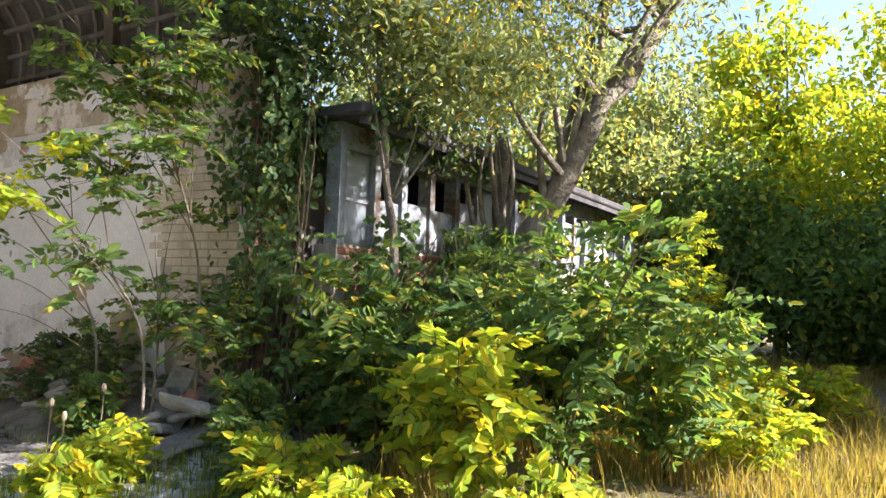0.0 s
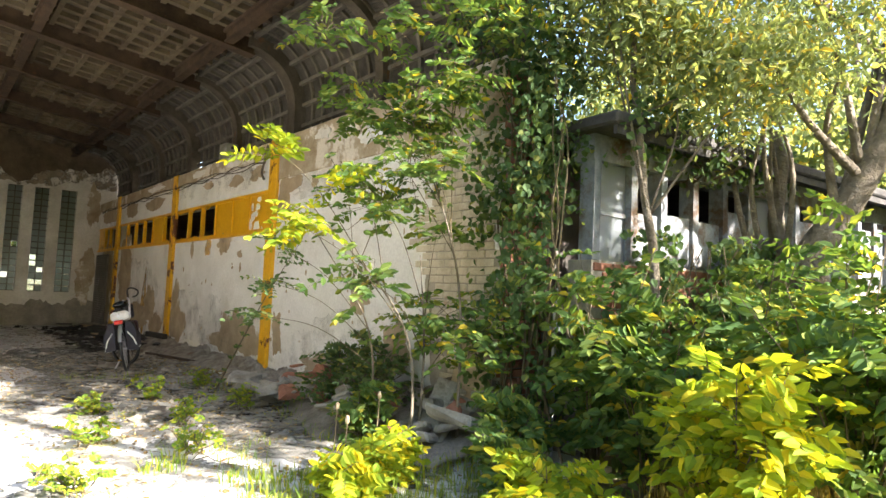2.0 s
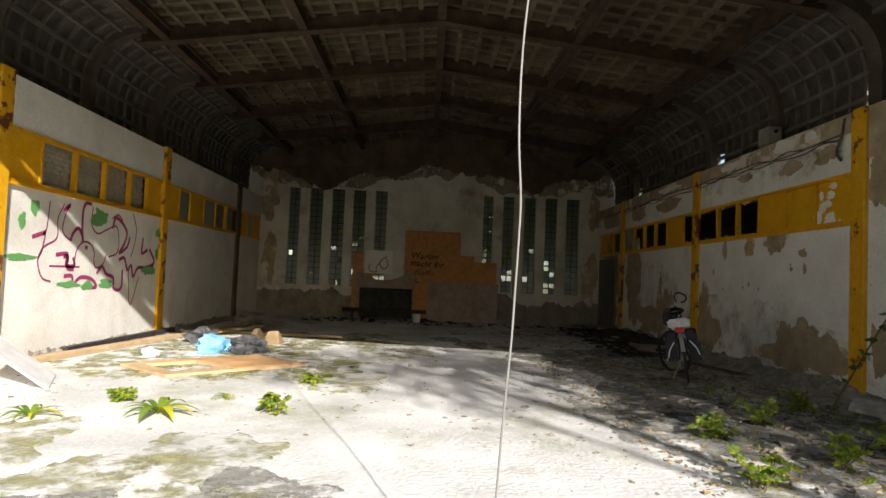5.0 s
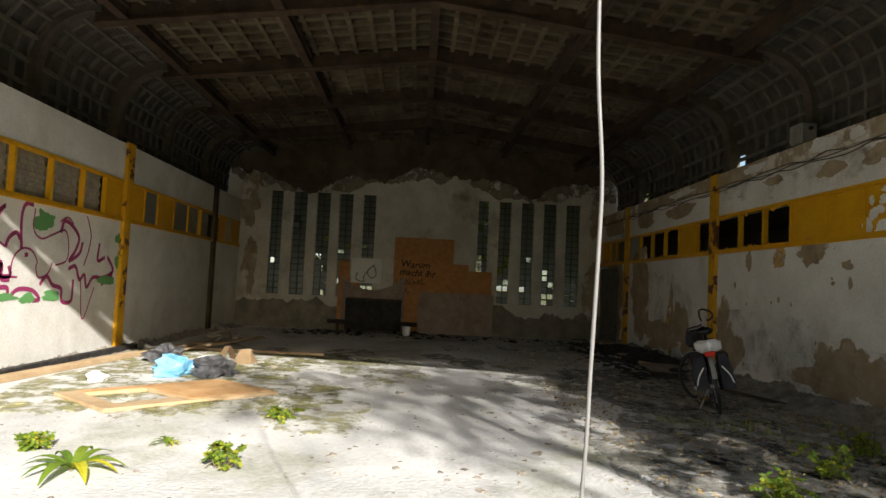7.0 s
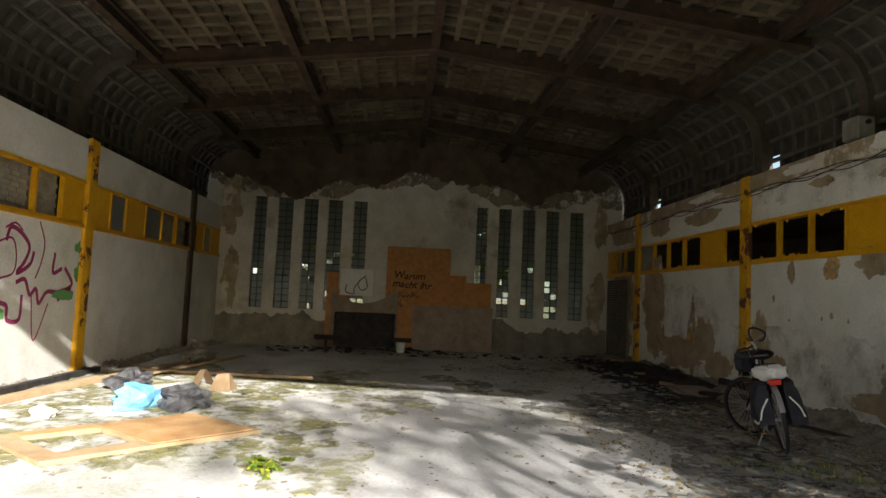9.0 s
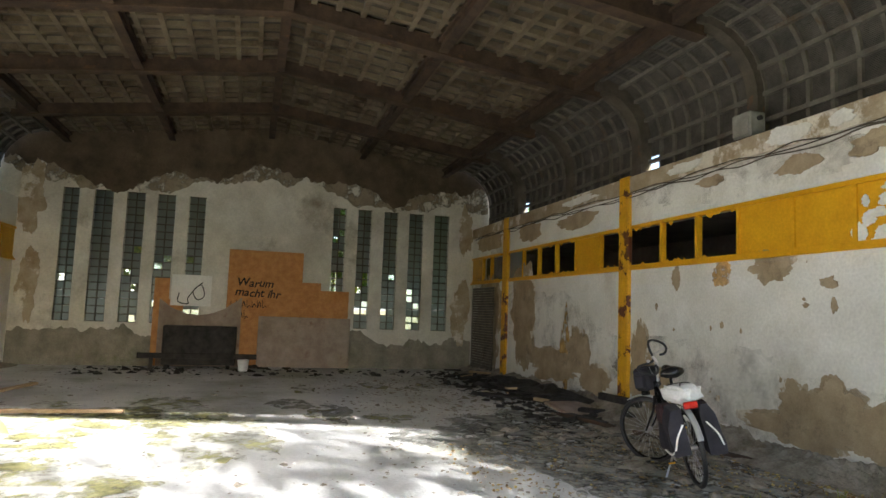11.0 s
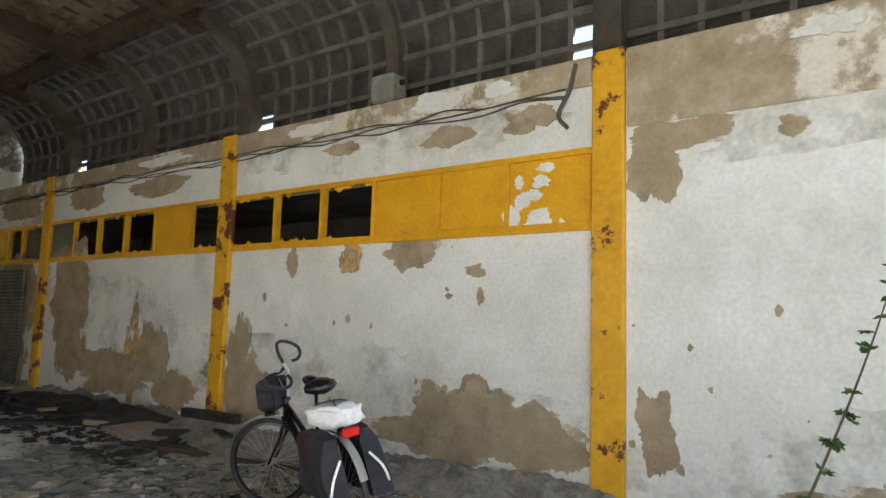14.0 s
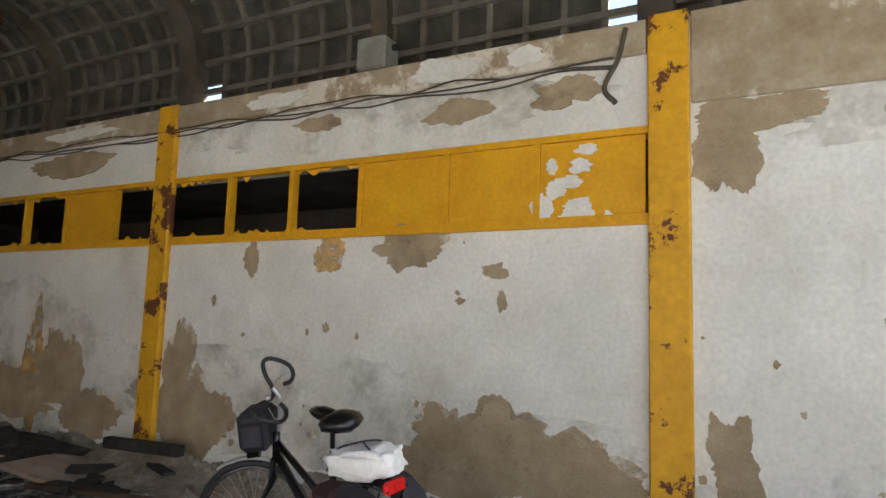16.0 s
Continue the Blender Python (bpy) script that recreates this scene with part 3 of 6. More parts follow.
for i, (x, z, w, h) in enumerate([
        (-11.95, 2.1, 0.55, 0.34), (-13.62, 2.06, 0.18, 0.32), (-11.15, 1.9, 0.2, 0.12), (-11.07, 1.68, 0.08, 0.14), (-11.52, 0.64, 0.58, 0.5),
        (-11.05, 0.7, 0.56, 0.5), (-10.6, 0.46, 0.75, 0.5), (-10.2, 0.42, 0.35, 0.3), (-14.5, 0.8, 0.5, 1.1), (-14.2, 0.55, 0.75, 0.75), (-9.52, 0.68, 0.34, 0.66),
        (-9.52, 2.72, 0.42, 0.62), (-9.3, 2.92, 0.7, 0.22), (-8.55, 2.86, 0.2, 0.14), (-11.6, 0.36, 1.4, 0.3), (-18.9, 1.4, 1.2, 1.7), (-16.4, 0.9, 0.65, 0.75),
        (-17.3, 0.55, 2.1, 0.6), (-18.7, 2.0, 0.9, 0.4), (-15.8, 0.4, 0.9, 0.4), (-21.0, 1.2, 1.7, 1.9), (-7.2, 1.25, 0.4, 0.4), (-8.0, 0.34, 1.2, 0.25), (-6.4, 0.7, 0.6, 0.5),
        (-10.6, 3.22, 0.5, 0.22), (-11.5, 3.2, 0.5, 0.2), (-12.9, 3.25, 0.5, 0.12), (-16.5, 3.2, 1.3, 0.25), (-18.6, 3.2, 1.1, 0.35), (-21.0, 3.2, 1.8, 0.4)]):
    patch(x, z, w, h, i + 1)
    if w > 0.4 and z < 2.3:
        patch(x + 0.02, z + 0.03, w * 1.13, h * 1.1, i + 1.12, M_BEAM, name='undercoat_edge', proud=0.002)
for i, (x, z, w, h) in enumerate([(-10.78, 2.36, 0.16, 0.2), (-10.66, 2.5, 0.16, 0.12), (-10.5, 2.36, 0.24, 0.14), (-10.56, 2.55, 0.2, 0.1), (-10.48, 2.66, 0.18, 0.1), (-10.44, 2.78, 0.16, 0.08), (-10.7, 2.68, 0.08, 0.1), (-10.28, 2.3, 0.06, 0.05), (-10.6, 2.28, 0.1, 0.06)]):
    patch(x, z, w, h, i + 60, M_PLASTER, parent=wall_r, name="bared_plaster")
for i, (x, z, w, h) in enumerate([(-11.6, 3.54, 0.6, 0.18), (-10.9, 3.55, 0.3, 0.14), (-13.4, 3.54, 0.7, 0.13), (-16.4, 3.54, 1.2, 0.12), (-8.3, 3.5, 0.5, 0.16), (-7.0, 3.3, 0.6, 0.2)]):
    patch(x, z, w, h, i + 80, M_PLASTER, parent=wall_r, name="plaster_rest", proud=0.042)


rng = random.Random(71)
for i in range(46):
    x, z = rng.uniform(-14.4, -5.2), rng.choice((rng.uniform(0.9, 2.15), rng.uniform(0.25, 0.9)))
    k = rng.uniform(0.015, 0.05)
    patch(x, z, k * rng.uniform(0.7, 1.6), k * rng.uniform(1, 2.4), 140 + i, rng.choice((M_RENDER, M_BEAM)), name="paint_chip", proud=0.002)
M_RUSTRUN = broken_up(material("rust_run", (0.52, 0.3, 0.07), (0.64, 0.44, 0.2), 6, 0.9, 0.2, 50), 4, 0.34, 0.22)
patch(-12.72, 2.08, 0.3, 0.36, 95, M_RUSTRUN, name="rust_stain", proud=0.003)
patch(-16.9, 0.9, 0.35, 1.3, 96, M_RUSTRUN, name="damp_stain", proud=0.003)
M_GRIME = broken_up(material("grey_damp_grime", (0.44, 0.39, 0.31), (0.55, 0.5, 0.42), 4, 0.95, 0.3, 50), 1.6, 0.46, 0.45)
for i, (x, z, w, h) in enumerate([(-12.5, 0.75, 4.6, 1.0), (-8.0, 0.55, 3.2, 0.8), (-17.5, 1.1, 4.6, 1.8), (-8.2, 2.85, 2.6, 0.35), (-12.6, 3.2, 4.4, 0.45), (-21.0, 2.0, 2.0, 2.6)]):
    patch(x, z, w, h, 101 + i, M_GRIME, name="damp_stain", proud=0.0015)


def gable_patch(y, z, w, h, seed, mat):
    ob = patch(0, z, w, h, seed, mat, y=0, s=1, parent=wall_b)
    ob.matrix_local = Matrix.Translation((XB, y, 0)) @ Matrix.Rotation(math.pi / 2, 4, "Z")
    return ob


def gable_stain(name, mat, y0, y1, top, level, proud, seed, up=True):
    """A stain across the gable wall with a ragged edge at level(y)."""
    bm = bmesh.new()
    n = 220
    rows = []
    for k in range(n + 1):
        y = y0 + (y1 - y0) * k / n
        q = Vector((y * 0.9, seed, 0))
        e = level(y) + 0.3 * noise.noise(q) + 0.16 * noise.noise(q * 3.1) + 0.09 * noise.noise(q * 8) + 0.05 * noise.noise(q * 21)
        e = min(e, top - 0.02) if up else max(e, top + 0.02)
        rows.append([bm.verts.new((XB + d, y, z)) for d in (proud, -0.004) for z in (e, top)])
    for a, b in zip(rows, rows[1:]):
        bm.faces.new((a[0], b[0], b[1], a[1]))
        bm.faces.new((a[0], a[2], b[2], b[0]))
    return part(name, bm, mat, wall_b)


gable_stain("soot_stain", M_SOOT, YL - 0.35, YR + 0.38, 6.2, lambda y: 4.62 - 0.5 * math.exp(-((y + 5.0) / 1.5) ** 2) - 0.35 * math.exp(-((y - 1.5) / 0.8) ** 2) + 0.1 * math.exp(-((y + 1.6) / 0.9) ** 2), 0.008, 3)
gable_stain("damp_stain", broken_up(material("brown_smoke_stain", (0.2, 0.165, 0.115), (0.32, 0.27, 0.2), 2, 0.95, 0.3, 40), 2.4, 0.42), YL - 0.35, YR + 0.38, 6.2, lambda y: 4.25 - 0.25 * math.sin(y * 0.9), 0.004, 8)
gable_stain("bare_patch", material("damp_grey_render", (0.17, 0.155, 0.12), (0.3, 0.275, 0.22), 2.5, 0.95, 0.5, 40, (0.16, 0.17, 0.09), cover=0.58), YL + 0.01, YR - 0.01, 0.0, lambda y: 0.8 - 0.12 * math.exp(-((y - 1.9) / 0.7) ** 2), 0.006, 5, False)
for i, (y, z, w, h) in enumerate([(3.35, 1.4, 0.5, 1.5), (-6.65, 1.7, 0.5, 1.6), (-6.7, 3.6, 0.5, 1.6), (3.45, 3.7, 0.4, 1.3)]):
    gable_patch(y, z, w, h, i + 20, M_BEAM)


# ---- graffiti on the south wall ----
def spray(pts, r, mat, name="sprayed_line"):
    """Flat painted stroke on the south wall, points as x, z."""
    bm = bmesh.new()
    p = curve_pts([(x, 0, z) for x, z in pts], 6)
    rows = []
    for i, q in enumerate(p):
        d = (p[min(i + 1, len(p) - 1)] - p[max(i - 1, 0)]).normalized()
        nrm = Vector((-d.z, 0, d.x)) * r
        rows.append((bm.verts.new((q.x + nrm.x, YL + 0.004, q.z + nrm.z)), bm.verts.new((q.x - nrm.x, YL + 0.004, q.z - nrm.z))))
    for (a, b), (c, d) in zip(rows, rows[1:]):
        bm.faces.new((a, b, d, c))
    return part(name, bm, mat, wall_l)


for cx, cz, w, h, sd in [(-12.44, 2.04, 0.48, 0.28, 3), (-14.66, 1.96, 0.18, 0.20, 5), (-14.72, 1.58, 0.24, 0.30, 6), (-14.32, 1.24, 0.56, 0.16, 8), (-12.72, 1.00, 0.46, 0.16, 9), (-11.62, 1.00, 0.58, 0.10, 10), (-12.14, 0.98, 0.34, 0.14, 12), (-10.66, 2.04, 0.18, 0.20, 13), (-10.40, 1.84, 0.16, 0.20, 14), (-10.44, 1.36, 0.68, 0.08, 15)]:
    patch(cx, cz, w, h, sd, M_GREEN, y=YL, s=-1, parent=wall_l, name="sprayed_fill", proud=0.003)
for pts in [[(-11.52, 2.18), (-11.4, 2.0), (-11.36, 1.76), (-11.58, 1.64)],
            [(-12.16, 2.2), (-12.16, 1.92), (-12.36, 1.8), (-12.64, 1.88), (-12.96, 1.96), (-13.08, 1.74), (-13.04, 1.52), (-12.76, 1.44)],
            [(-11.72, 1.24), (-11.76, 1.5), (-11.94, 1.64), (-12.16, 1.62), (-12.3, 1.48), (-12.28, 1.4), (-12.36, 1.26), (-12.58, 1.32), (-12.68, 1.48)],
            [(-12.8, 2.08), (-13.0, 2.16), (-13.18, 2.08)],
            [(-13.56, 2.24), (-13.72, 1.96), (-13.68, 1.7), (-13.56, 1.46)],
            [(-13.5, 1.24), (-13.64, 0.62), (-13.94, 1.12)],
            [(-11.0, 2.16), (-10.96, 1.78), (-10.88, 1.68), (-10.94, 1.72), (-10.88, 1.46), (-10.8, 1.32), (-10.92, 1.1), (-11.14, 1.04)],
            [(-11.36, 2.16), (-11.22, 1.94), (-11.22, 1.66), (-10.92, 1.52), (-10.8, 1.36)],
            [(-11.08, 1.26), (-11.88, 1.26)]]:
    spray(pts, 0.014, M_PINK)
for pts in [[(-11.58, 1.64), (-11.64, 1.76), (-11.78, 1.84), (-11.88, 1.76)],
            [(-12.12, 2.24), (-11.96, 2.24), (-11.88, 2.12), (-11.88, 1.88), (-11.92, 1.64)],
            [(-11.42, 1.4), (-11.54, 1.4), (-11.54, 1.24), (-11.72, 1.22)],
            [(-11.46, 1.12), (-11.68, 1.12), (-11.72, 1.0), (-11.92, 1.1), (-12.24, 1.08), (-12.42, 0.96), (-12.26, 0.94)],
            [(-12.4, 1.16), (-12.56, 1.28), (-12.72, 1.16), (-12.96, 1.1), (-13.0, 0.92), (-13.26, 0.92), (-13.28, 1.24)],
            [(-12.84, 1.92), (-12.92, 2.1), (-13.16, 2.04), (-13.36, 1.88), (-13.28, 1.68), (-13.12, 1.52), (-13.4, 1.64), (-13.48, 1.82)],
            [(-13.12, 1.4), (-13.32, 1.44), (-13.46, 1.24), (-13.6, 1.32), (-13.7, 1.12), (-13.88, 1.28), (-14.2, 1.28), (-14.56, 1.4), (-14.32, 1.64)],
            [(-14.02, 1.84), (-14.0, 1.56), (-14.24, 1.62)],
            [(-14.18, 1.16), (-14.54, 1.34)],
            [(-12.0, 1.56), (-12.08, 1.56)],
            [(-11.52, 2.16), (-11.34, 2.06)],
            [(-10.64, 1.64), (-10.94, 1.72)],
            [(-11.22, 1.42), (-11.52, 1.44), (-11.5, 1.28), (-11.72, 1.28), (-11.68, 1.4)]]:
    spray(pts, 0.03, M_PINK)


# ---- things in the hall ----
def bicycle(m):
    ob = thing("bicycle", "black trekking bicycle with panniers, leaning on its stand", "bicycle", m)
    R = 0.345

    def wheel(cx, name):
        w = bmesh.new()
        tube(w, [(cx + (R - 0.02) * math.cos(a), 0, R + (R - 0.02) * math.sin(a)) for a in (math.tau * k / 36 for k in range(37))], 0.021, 8, cap=False)
        wo = part(name, w, M_BLACK, ob, smooth=True)
        rim = bmesh.new()
        tube(rim, [(cx + (R - 0.045) * math.cos(a), 0, R + (R - 0.045) * math.sin(a)) for a in (math.tau * k / 36 for k in range(37))], 0.011, 6, cap=False)
        part("rim", rim, M_FRAME, wo)
        sp = bmesh.new()
        for k in range(28):
            a = math.tau * k / 28
            b = a + (0.35 if k % 2 else -0.35)
            tube(sp, [(cx + 0.025 * math.cos(b), 0.022 * (1 if k % 4 < 2 else -1), R + 0.025 * math.sin(b)), (cx + (R - 0.05) * math.cos(a), 0, R + (R - 0.05) * math.sin(a))], 0.0016, 4)
        part("spoke_set", sp, M_CHROME, wo)
        hub = bmesh.new()
        tube(hub, [(cx, -0.05, R), (cx, 0.05, R)], 0.022, 10)
        part("hub", hub, M_CHROME, wo)
    wheel(0.0, "rear_wheel")
    wheel(1.1, "front_wheel")
    f = bmesh.new()
    bb, seat, head0, head1 = (0.46, 0, 0.29), (0.3, 0, 0.72), (0.93, 0, 0.66), (0.89, 0, 0.84)
    tube(f, [head1, head0], 0.024, 10)
    tube(f, [(0.92, 0, 0.72), bb], 0.026, 10)
    tube(f, [(0.905, 0, 0.79), (0.37, 0, 0.52)], 0.02, 10)
    tube(f, [bb, seat], 0.018, 10)
    for s in (1, -1):
        tube(f, [(0.44, 0.02 * s, 0.29), (0, 0.065 * s, R)], 0.011, 6)
        tube(f, [(0.32, 0.02 * s, 0.66), (0, 0.065 * s, R)], 0.009, 6)
    part("frame", f, M_FRAME, ob, "black gloss frame", True)
    fk = bmesh.new()
    for s in (1, -1):
        tube(fk, [(0.93, 0.055 * s, 0.68), (0.97, 0.058 * s, 0.55), (1.1, 0.055 * s, R)], 0.016, 8, 0.01)
    block(fk, 0.91, 0.95, -0.06, 0.06, 0.66, 0.7, bevel=0.008)
    part("fork", fk, M_FRAME, ob, smooth=False)
    st = bmesh.new()
    tube(st, [(0.31, 0, 0.66), (0.26, 0, 0.9)], 0.0135, 8)
    part("seat_post", st, M_FRAME, ob)
    sd = bmesh.new()
    lump(sd, (0.17, 0, 0.94), (0.12, 0.115, 0.055), 2, 0.08)
    lump(sd, (0.32, 0, 0.96), (0.14, 0.042, 0.038), 4, 0.06)
    part("saddle", sd, M_FRAME, ob, "black padded saddle", True)
    stem = bmesh.new()
    tube(stem, [head1, (0.865, 0, 1.04), (0.9, 0, 1.095)], 0.015, 8)
    part("stem", stem, M_CHROME, ob)
    hb = bmesh.new()
    for s in (1, -1):
        tube(hb, curve_pts([(0.91, 0.0, 1.02), (0.93, 0.06 * s, 1.04), (0.98, 0.14 * s, 1.09), (1.0, 0.22 * s, 1.13), (0.97, 0.27 * s, 1.12), (0.9, 0.28 * s, 1.08), (0.83, 0.26 * s, 1.03), (0.8, 0.2 * s, 1.0), (0.81, 0.13 * s, 1.0), (0.85, 0.09 * s, 1.02)], 6), 0.016, 8)
    bar = part("handlebar", hb, M_BLACK, ob, "black foam-wrapped butterfly handlebar", True)
    for s in (1, -1):
        lv = bmesh.new()
        tube(lv, [(0.93, 0.12 * s, 1.02), (0.88, 0.2 * s, 1.0), (0.8, 0.24 * s, 1.0)], 0.006, 6)
        part("brake_lever", lv, M_CHROME, bar)
    bl = bmesh.new()
    lump(bl, (0.93, 0.07, 1.08), (0.025, 0.025, 0.018), 1, 0.02)
    part("bell", bl, M_CHROME, bar, smooth=True)
    bag = bmesh.new()
    block(bag, 0.92, 1.1, -0.13, 0.13, 0.76, 0.99, bevel=0.03)
    hbag = part("handlebar_bag", bag, M_BAG, ob, "dark nylon handlebar bag")
    pk = bmesh.new()
    block(pk, 0.95, 1.07, 0.13, 0.17, 0.79, 0.93, bevel=0.015)
    part("side_pocket", pk, M_BAG, hbag)
    lamp = bmesh.new()
    tube(lamp, [(1.02, 0, 0.72), (1.09, 0, 0.72)], 0.025, 10, 0.032)
    part("headlight", lamp, M_FRAME, ob)

    def guard(cx, a0, a1, name):
        g = bmesh.new()
        prev = None
        for k in range(17):
            a = radians(a0 + (a1 - a0) * k / 16)
            c, s_ = math.cos(a), math.sin(a)
            row = [g.verts.new((cx + (R + q) * c, w, R + (R + q) * s_)) for w, q in ((-0.028, 0.008), (-0.018, 0.02), (0.018, 0.02), (0.028, 0.008))]
            if prev:
                for j in range(3):
                    g.faces.new((prev[j], prev[j + 1], row[j + 1], row[j]))
            prev = row
        bmesh.ops.solidify(g, geom=g.faces[:], thickness=0.003)
        return part(name, g, M_SILVER, ob, "silver mudguard")
    guard(0, 95, 160, "rear_mudguard")
    guard(1.1, 60, 150, "front_mudguard")
    rack = bmesh.new()
    for y in (-0.055, 0, 0.055):
        tube(rack, [(0.22, y, 0.74), (-0.24, y, 0.74)], 0.005, 6)
    for s in (1, -1):
        tube(rack, [(-0.02, 0.075 * s, 0.74), (0.0, 0.08 * s, R)], 0.005, 6)
        tube(rack, [(-0.2, 0.075 * s, 0.74), (0.0, 0.08 * s, R + 0.02)], 0.005, 6)
    part("rack", rack, M_FRAME, ob)
    tl = bmesh.new()
    block(tl, -0.275, -0.24, -0.06, 0.06, 0.69, 0.75, bevel=0.01)
    lamp = part("tail_light", tl, M_RED, ob, "red tail light")
    tk = bmesh.new()
    block(tk, -0.285, -0.276, -0.015, 0.015, 0.705, 0.735)
    part("lamp_lens", tk, M_RED, lamp)
    for s in (1, -1):
        pn = bmesh.new()
        block(pn, -0.22, 0.2, 0.075 * s, 0.16 * s, 0.34, 0.73)
        bmesh.ops.subdivide_edges(pn, edges=pn.edges[:], cuts=4, use_grid_fill=True)
        for v in pn.verts:
            low = (0.73 - v.co.z) / 0.39
            v.co.x = v.co.x * (0.72 + 0.42 * low) - 0.03 * low
            if abs(v.co.y) > 0.1:
                v.co.y += s * (0.065 * math.sin(2.2 * low) + 0.03 * noise.noise(v.co * 8))
            v.co.z += 0.025 * noise.noise(v.co * 5 + Vector((3, 0, s)))
        p = part("pannier", pn, M_BAG, ob, "dark grey nylon pannier with white piping")
        fl = bmesh.new()
        block(fl, 0.0, 0.19, 0.07 * s, 0.215 * s, 0.56, 0.742, bevel=0.03)
        part("pannier_flap", fl, M_MAROON, p)
        tp = bmesh.new()
        tube(tp, curve_pts([(-0.235, 0.1 * s, 0.6), (-0.26, 0.17 * s, 0.5), (-0.26, 0.2 * s, 0.41), (-0.2, 0.225 * s, 0.36), (0.0, 0.225 * s, 0.36)], 5), 0.009, 6)
        part("reflective_tape", tp, M_STRIP, p)
    bd = bmesh.new()
    lump(bd, (0, 0, 0), (1, 1, 1), 5, 0.05, 4)
    for v in bd.verts:
        c = v.co.copy()
        q = Vector(math.copysign(abs(a) ** 0.5, a) for a in c)
        crease = 0.03 * noise.noise(c * 2.5) + 0.016 * noise.noise(c * 7)
        v.co = Vector((-0.02 + 0.2 * q.x, 0.115 * q.y, 0.81 + 0.07 * q.z)) + c * crease
    part("cloth_roll", bd, M_WHITE, ob, "rolled white cloth strapped on the rack", True)
    el = bmesh.new()
    tube(el, curve_pts([(-0.2, -0.05, 0.77), (-0.1, -0.06, 0.89), (0.04, 0.03, 0.9), (0.12, 0.06, 0.87), (0.2, 0.05, 0.76)], 6), 0.005, 6)
    tube(el, curve_pts([(-0.22, 0.06, 0.77), (-0.08, 0.05, 0.89), (0.05, -0.06, 0.88), (0.2, -0.05, 0.76)], 6), 0.005, 6)
    part("elastic_strap", el, M_BLACK, ob)
    cr = bmesh.new()
    tube(cr, [(0.46, -0.06, 0.29), (0.46, 0.06, 0.29)], 0.02, 10)
    tube(cr, [(0.46, 0.07, 0.29), (0.36, 0.075, 0.16)], 0.011, 6)
    tube(cr, [(0.46, -0.07, 0.29), (0.56, -0.075, 0.42)], 0.011, 6)
    ck = part("crank", cr, M_CHROME, ob)
    for x, y, z in ((0.36, 0.12, 0.16), (0.56, -0.12, 0.42)):
        pd = bmesh.new()
        block(pd, x - 0.04, x + 0.04, y - 0.045, y + 0.045, z - 0.012, z + 0.012, bevel=0.005)
        pe = part("pedal", pd, M_BLACK, ck)
        rf = bmesh.new()
        block(rf, x - 0.043, x - 0.0405, y - 0.03, y + 0.03, z - 0.007, z + 0.007)
        part("reflector", rf, M_YELLOW, ck, "amber pedal reflector")
    cg = bmesh.new()
    tube(cg, [(0.46, -0.045, 0.29), (0.46, -0.052, 0.29)], 0.085, 24)
    part("chain_guard", cg, M_FRAME, ob)
    ks = bmesh.new()
    tube(ks, [(0.38, 0.05, 0.28), (0.3, 0.2, 0.045)], 0.01, 8)
    part("kickstand", ks, M_CHROME, ob)
    steer = Matrix.Translation((0.93, 0, 0)) @ Matrix.Rotation(radians(46), 4, "Z") @ Matrix.Translation((-0.93, 0, 0))
    lift = {"saddle": (0, 0, 0.06), "seat_post": (0, 0, 0.06), "tail_light": (0.04, 0, 0.03), "cloth_roll": (0.02, 0, 0.03), "elastic_strap": (0.02, 0, 0.03)}
    for c in ob.children:
        if c.name.split(".")[0] in lift:
            c.location = lift[c.name.split(".")[0]]
        if c.name.split(".")[0] in ("cloth_roll", "elastic_strap"):
            c.rotation_euler = (0.0, 0.0, radians(22))
            c.scale = (0.92, 0.95, 0.95)
            c.location.z += 0.03
        if c.name.split(".")[0] in ("front_wheel", "fork", "stem", "handlebar", "handlebar_bag", "headlight", "front_mudguard"):
            c.matrix_local = steer
        if c.name.split(".")[0] == "handlebar":
            c.matrix_local = steer @ Matrix.Translation((0.9, 0, 1.06)) @ Matrix.Rotation(radians(-38), 4, "X") @ Matrix.Scale(0.8, 4) @ Matrix.Translation((-0.91, 0, -1.03))
    return ob


bicycle(pose(-10.94, 1.99, 0.012, 0, 0, 160) @ pose(0, 0, 0, -11, 0, 0))

# hanging cable
cab = thing("hanging_cable", "pale cable hanging from the roof edge to the floor", "cable", pose(-4.4, -1.355, 0))
bm = bmesh.new()
tube(bm, curve_pts([(-0.5, 0.0, 5.6), (-0.2, 0.05, 4.2), (0.0, 0.03, 2.85), (0.0, -0.005, 2.25), (0.0, -0.008, 1.9), (0.0, 0.008, 1.65), (0.0, 0.007, 1.5), (0.0, -0.002, 1.23), (0.01, -0.01, 1.06), (0.02, -0.035, 0.7), (0.03, -0.07, 0.012)], 6), 0.0045, 8)
part("cable", bm, M_CABLE, cab, smooth=True)

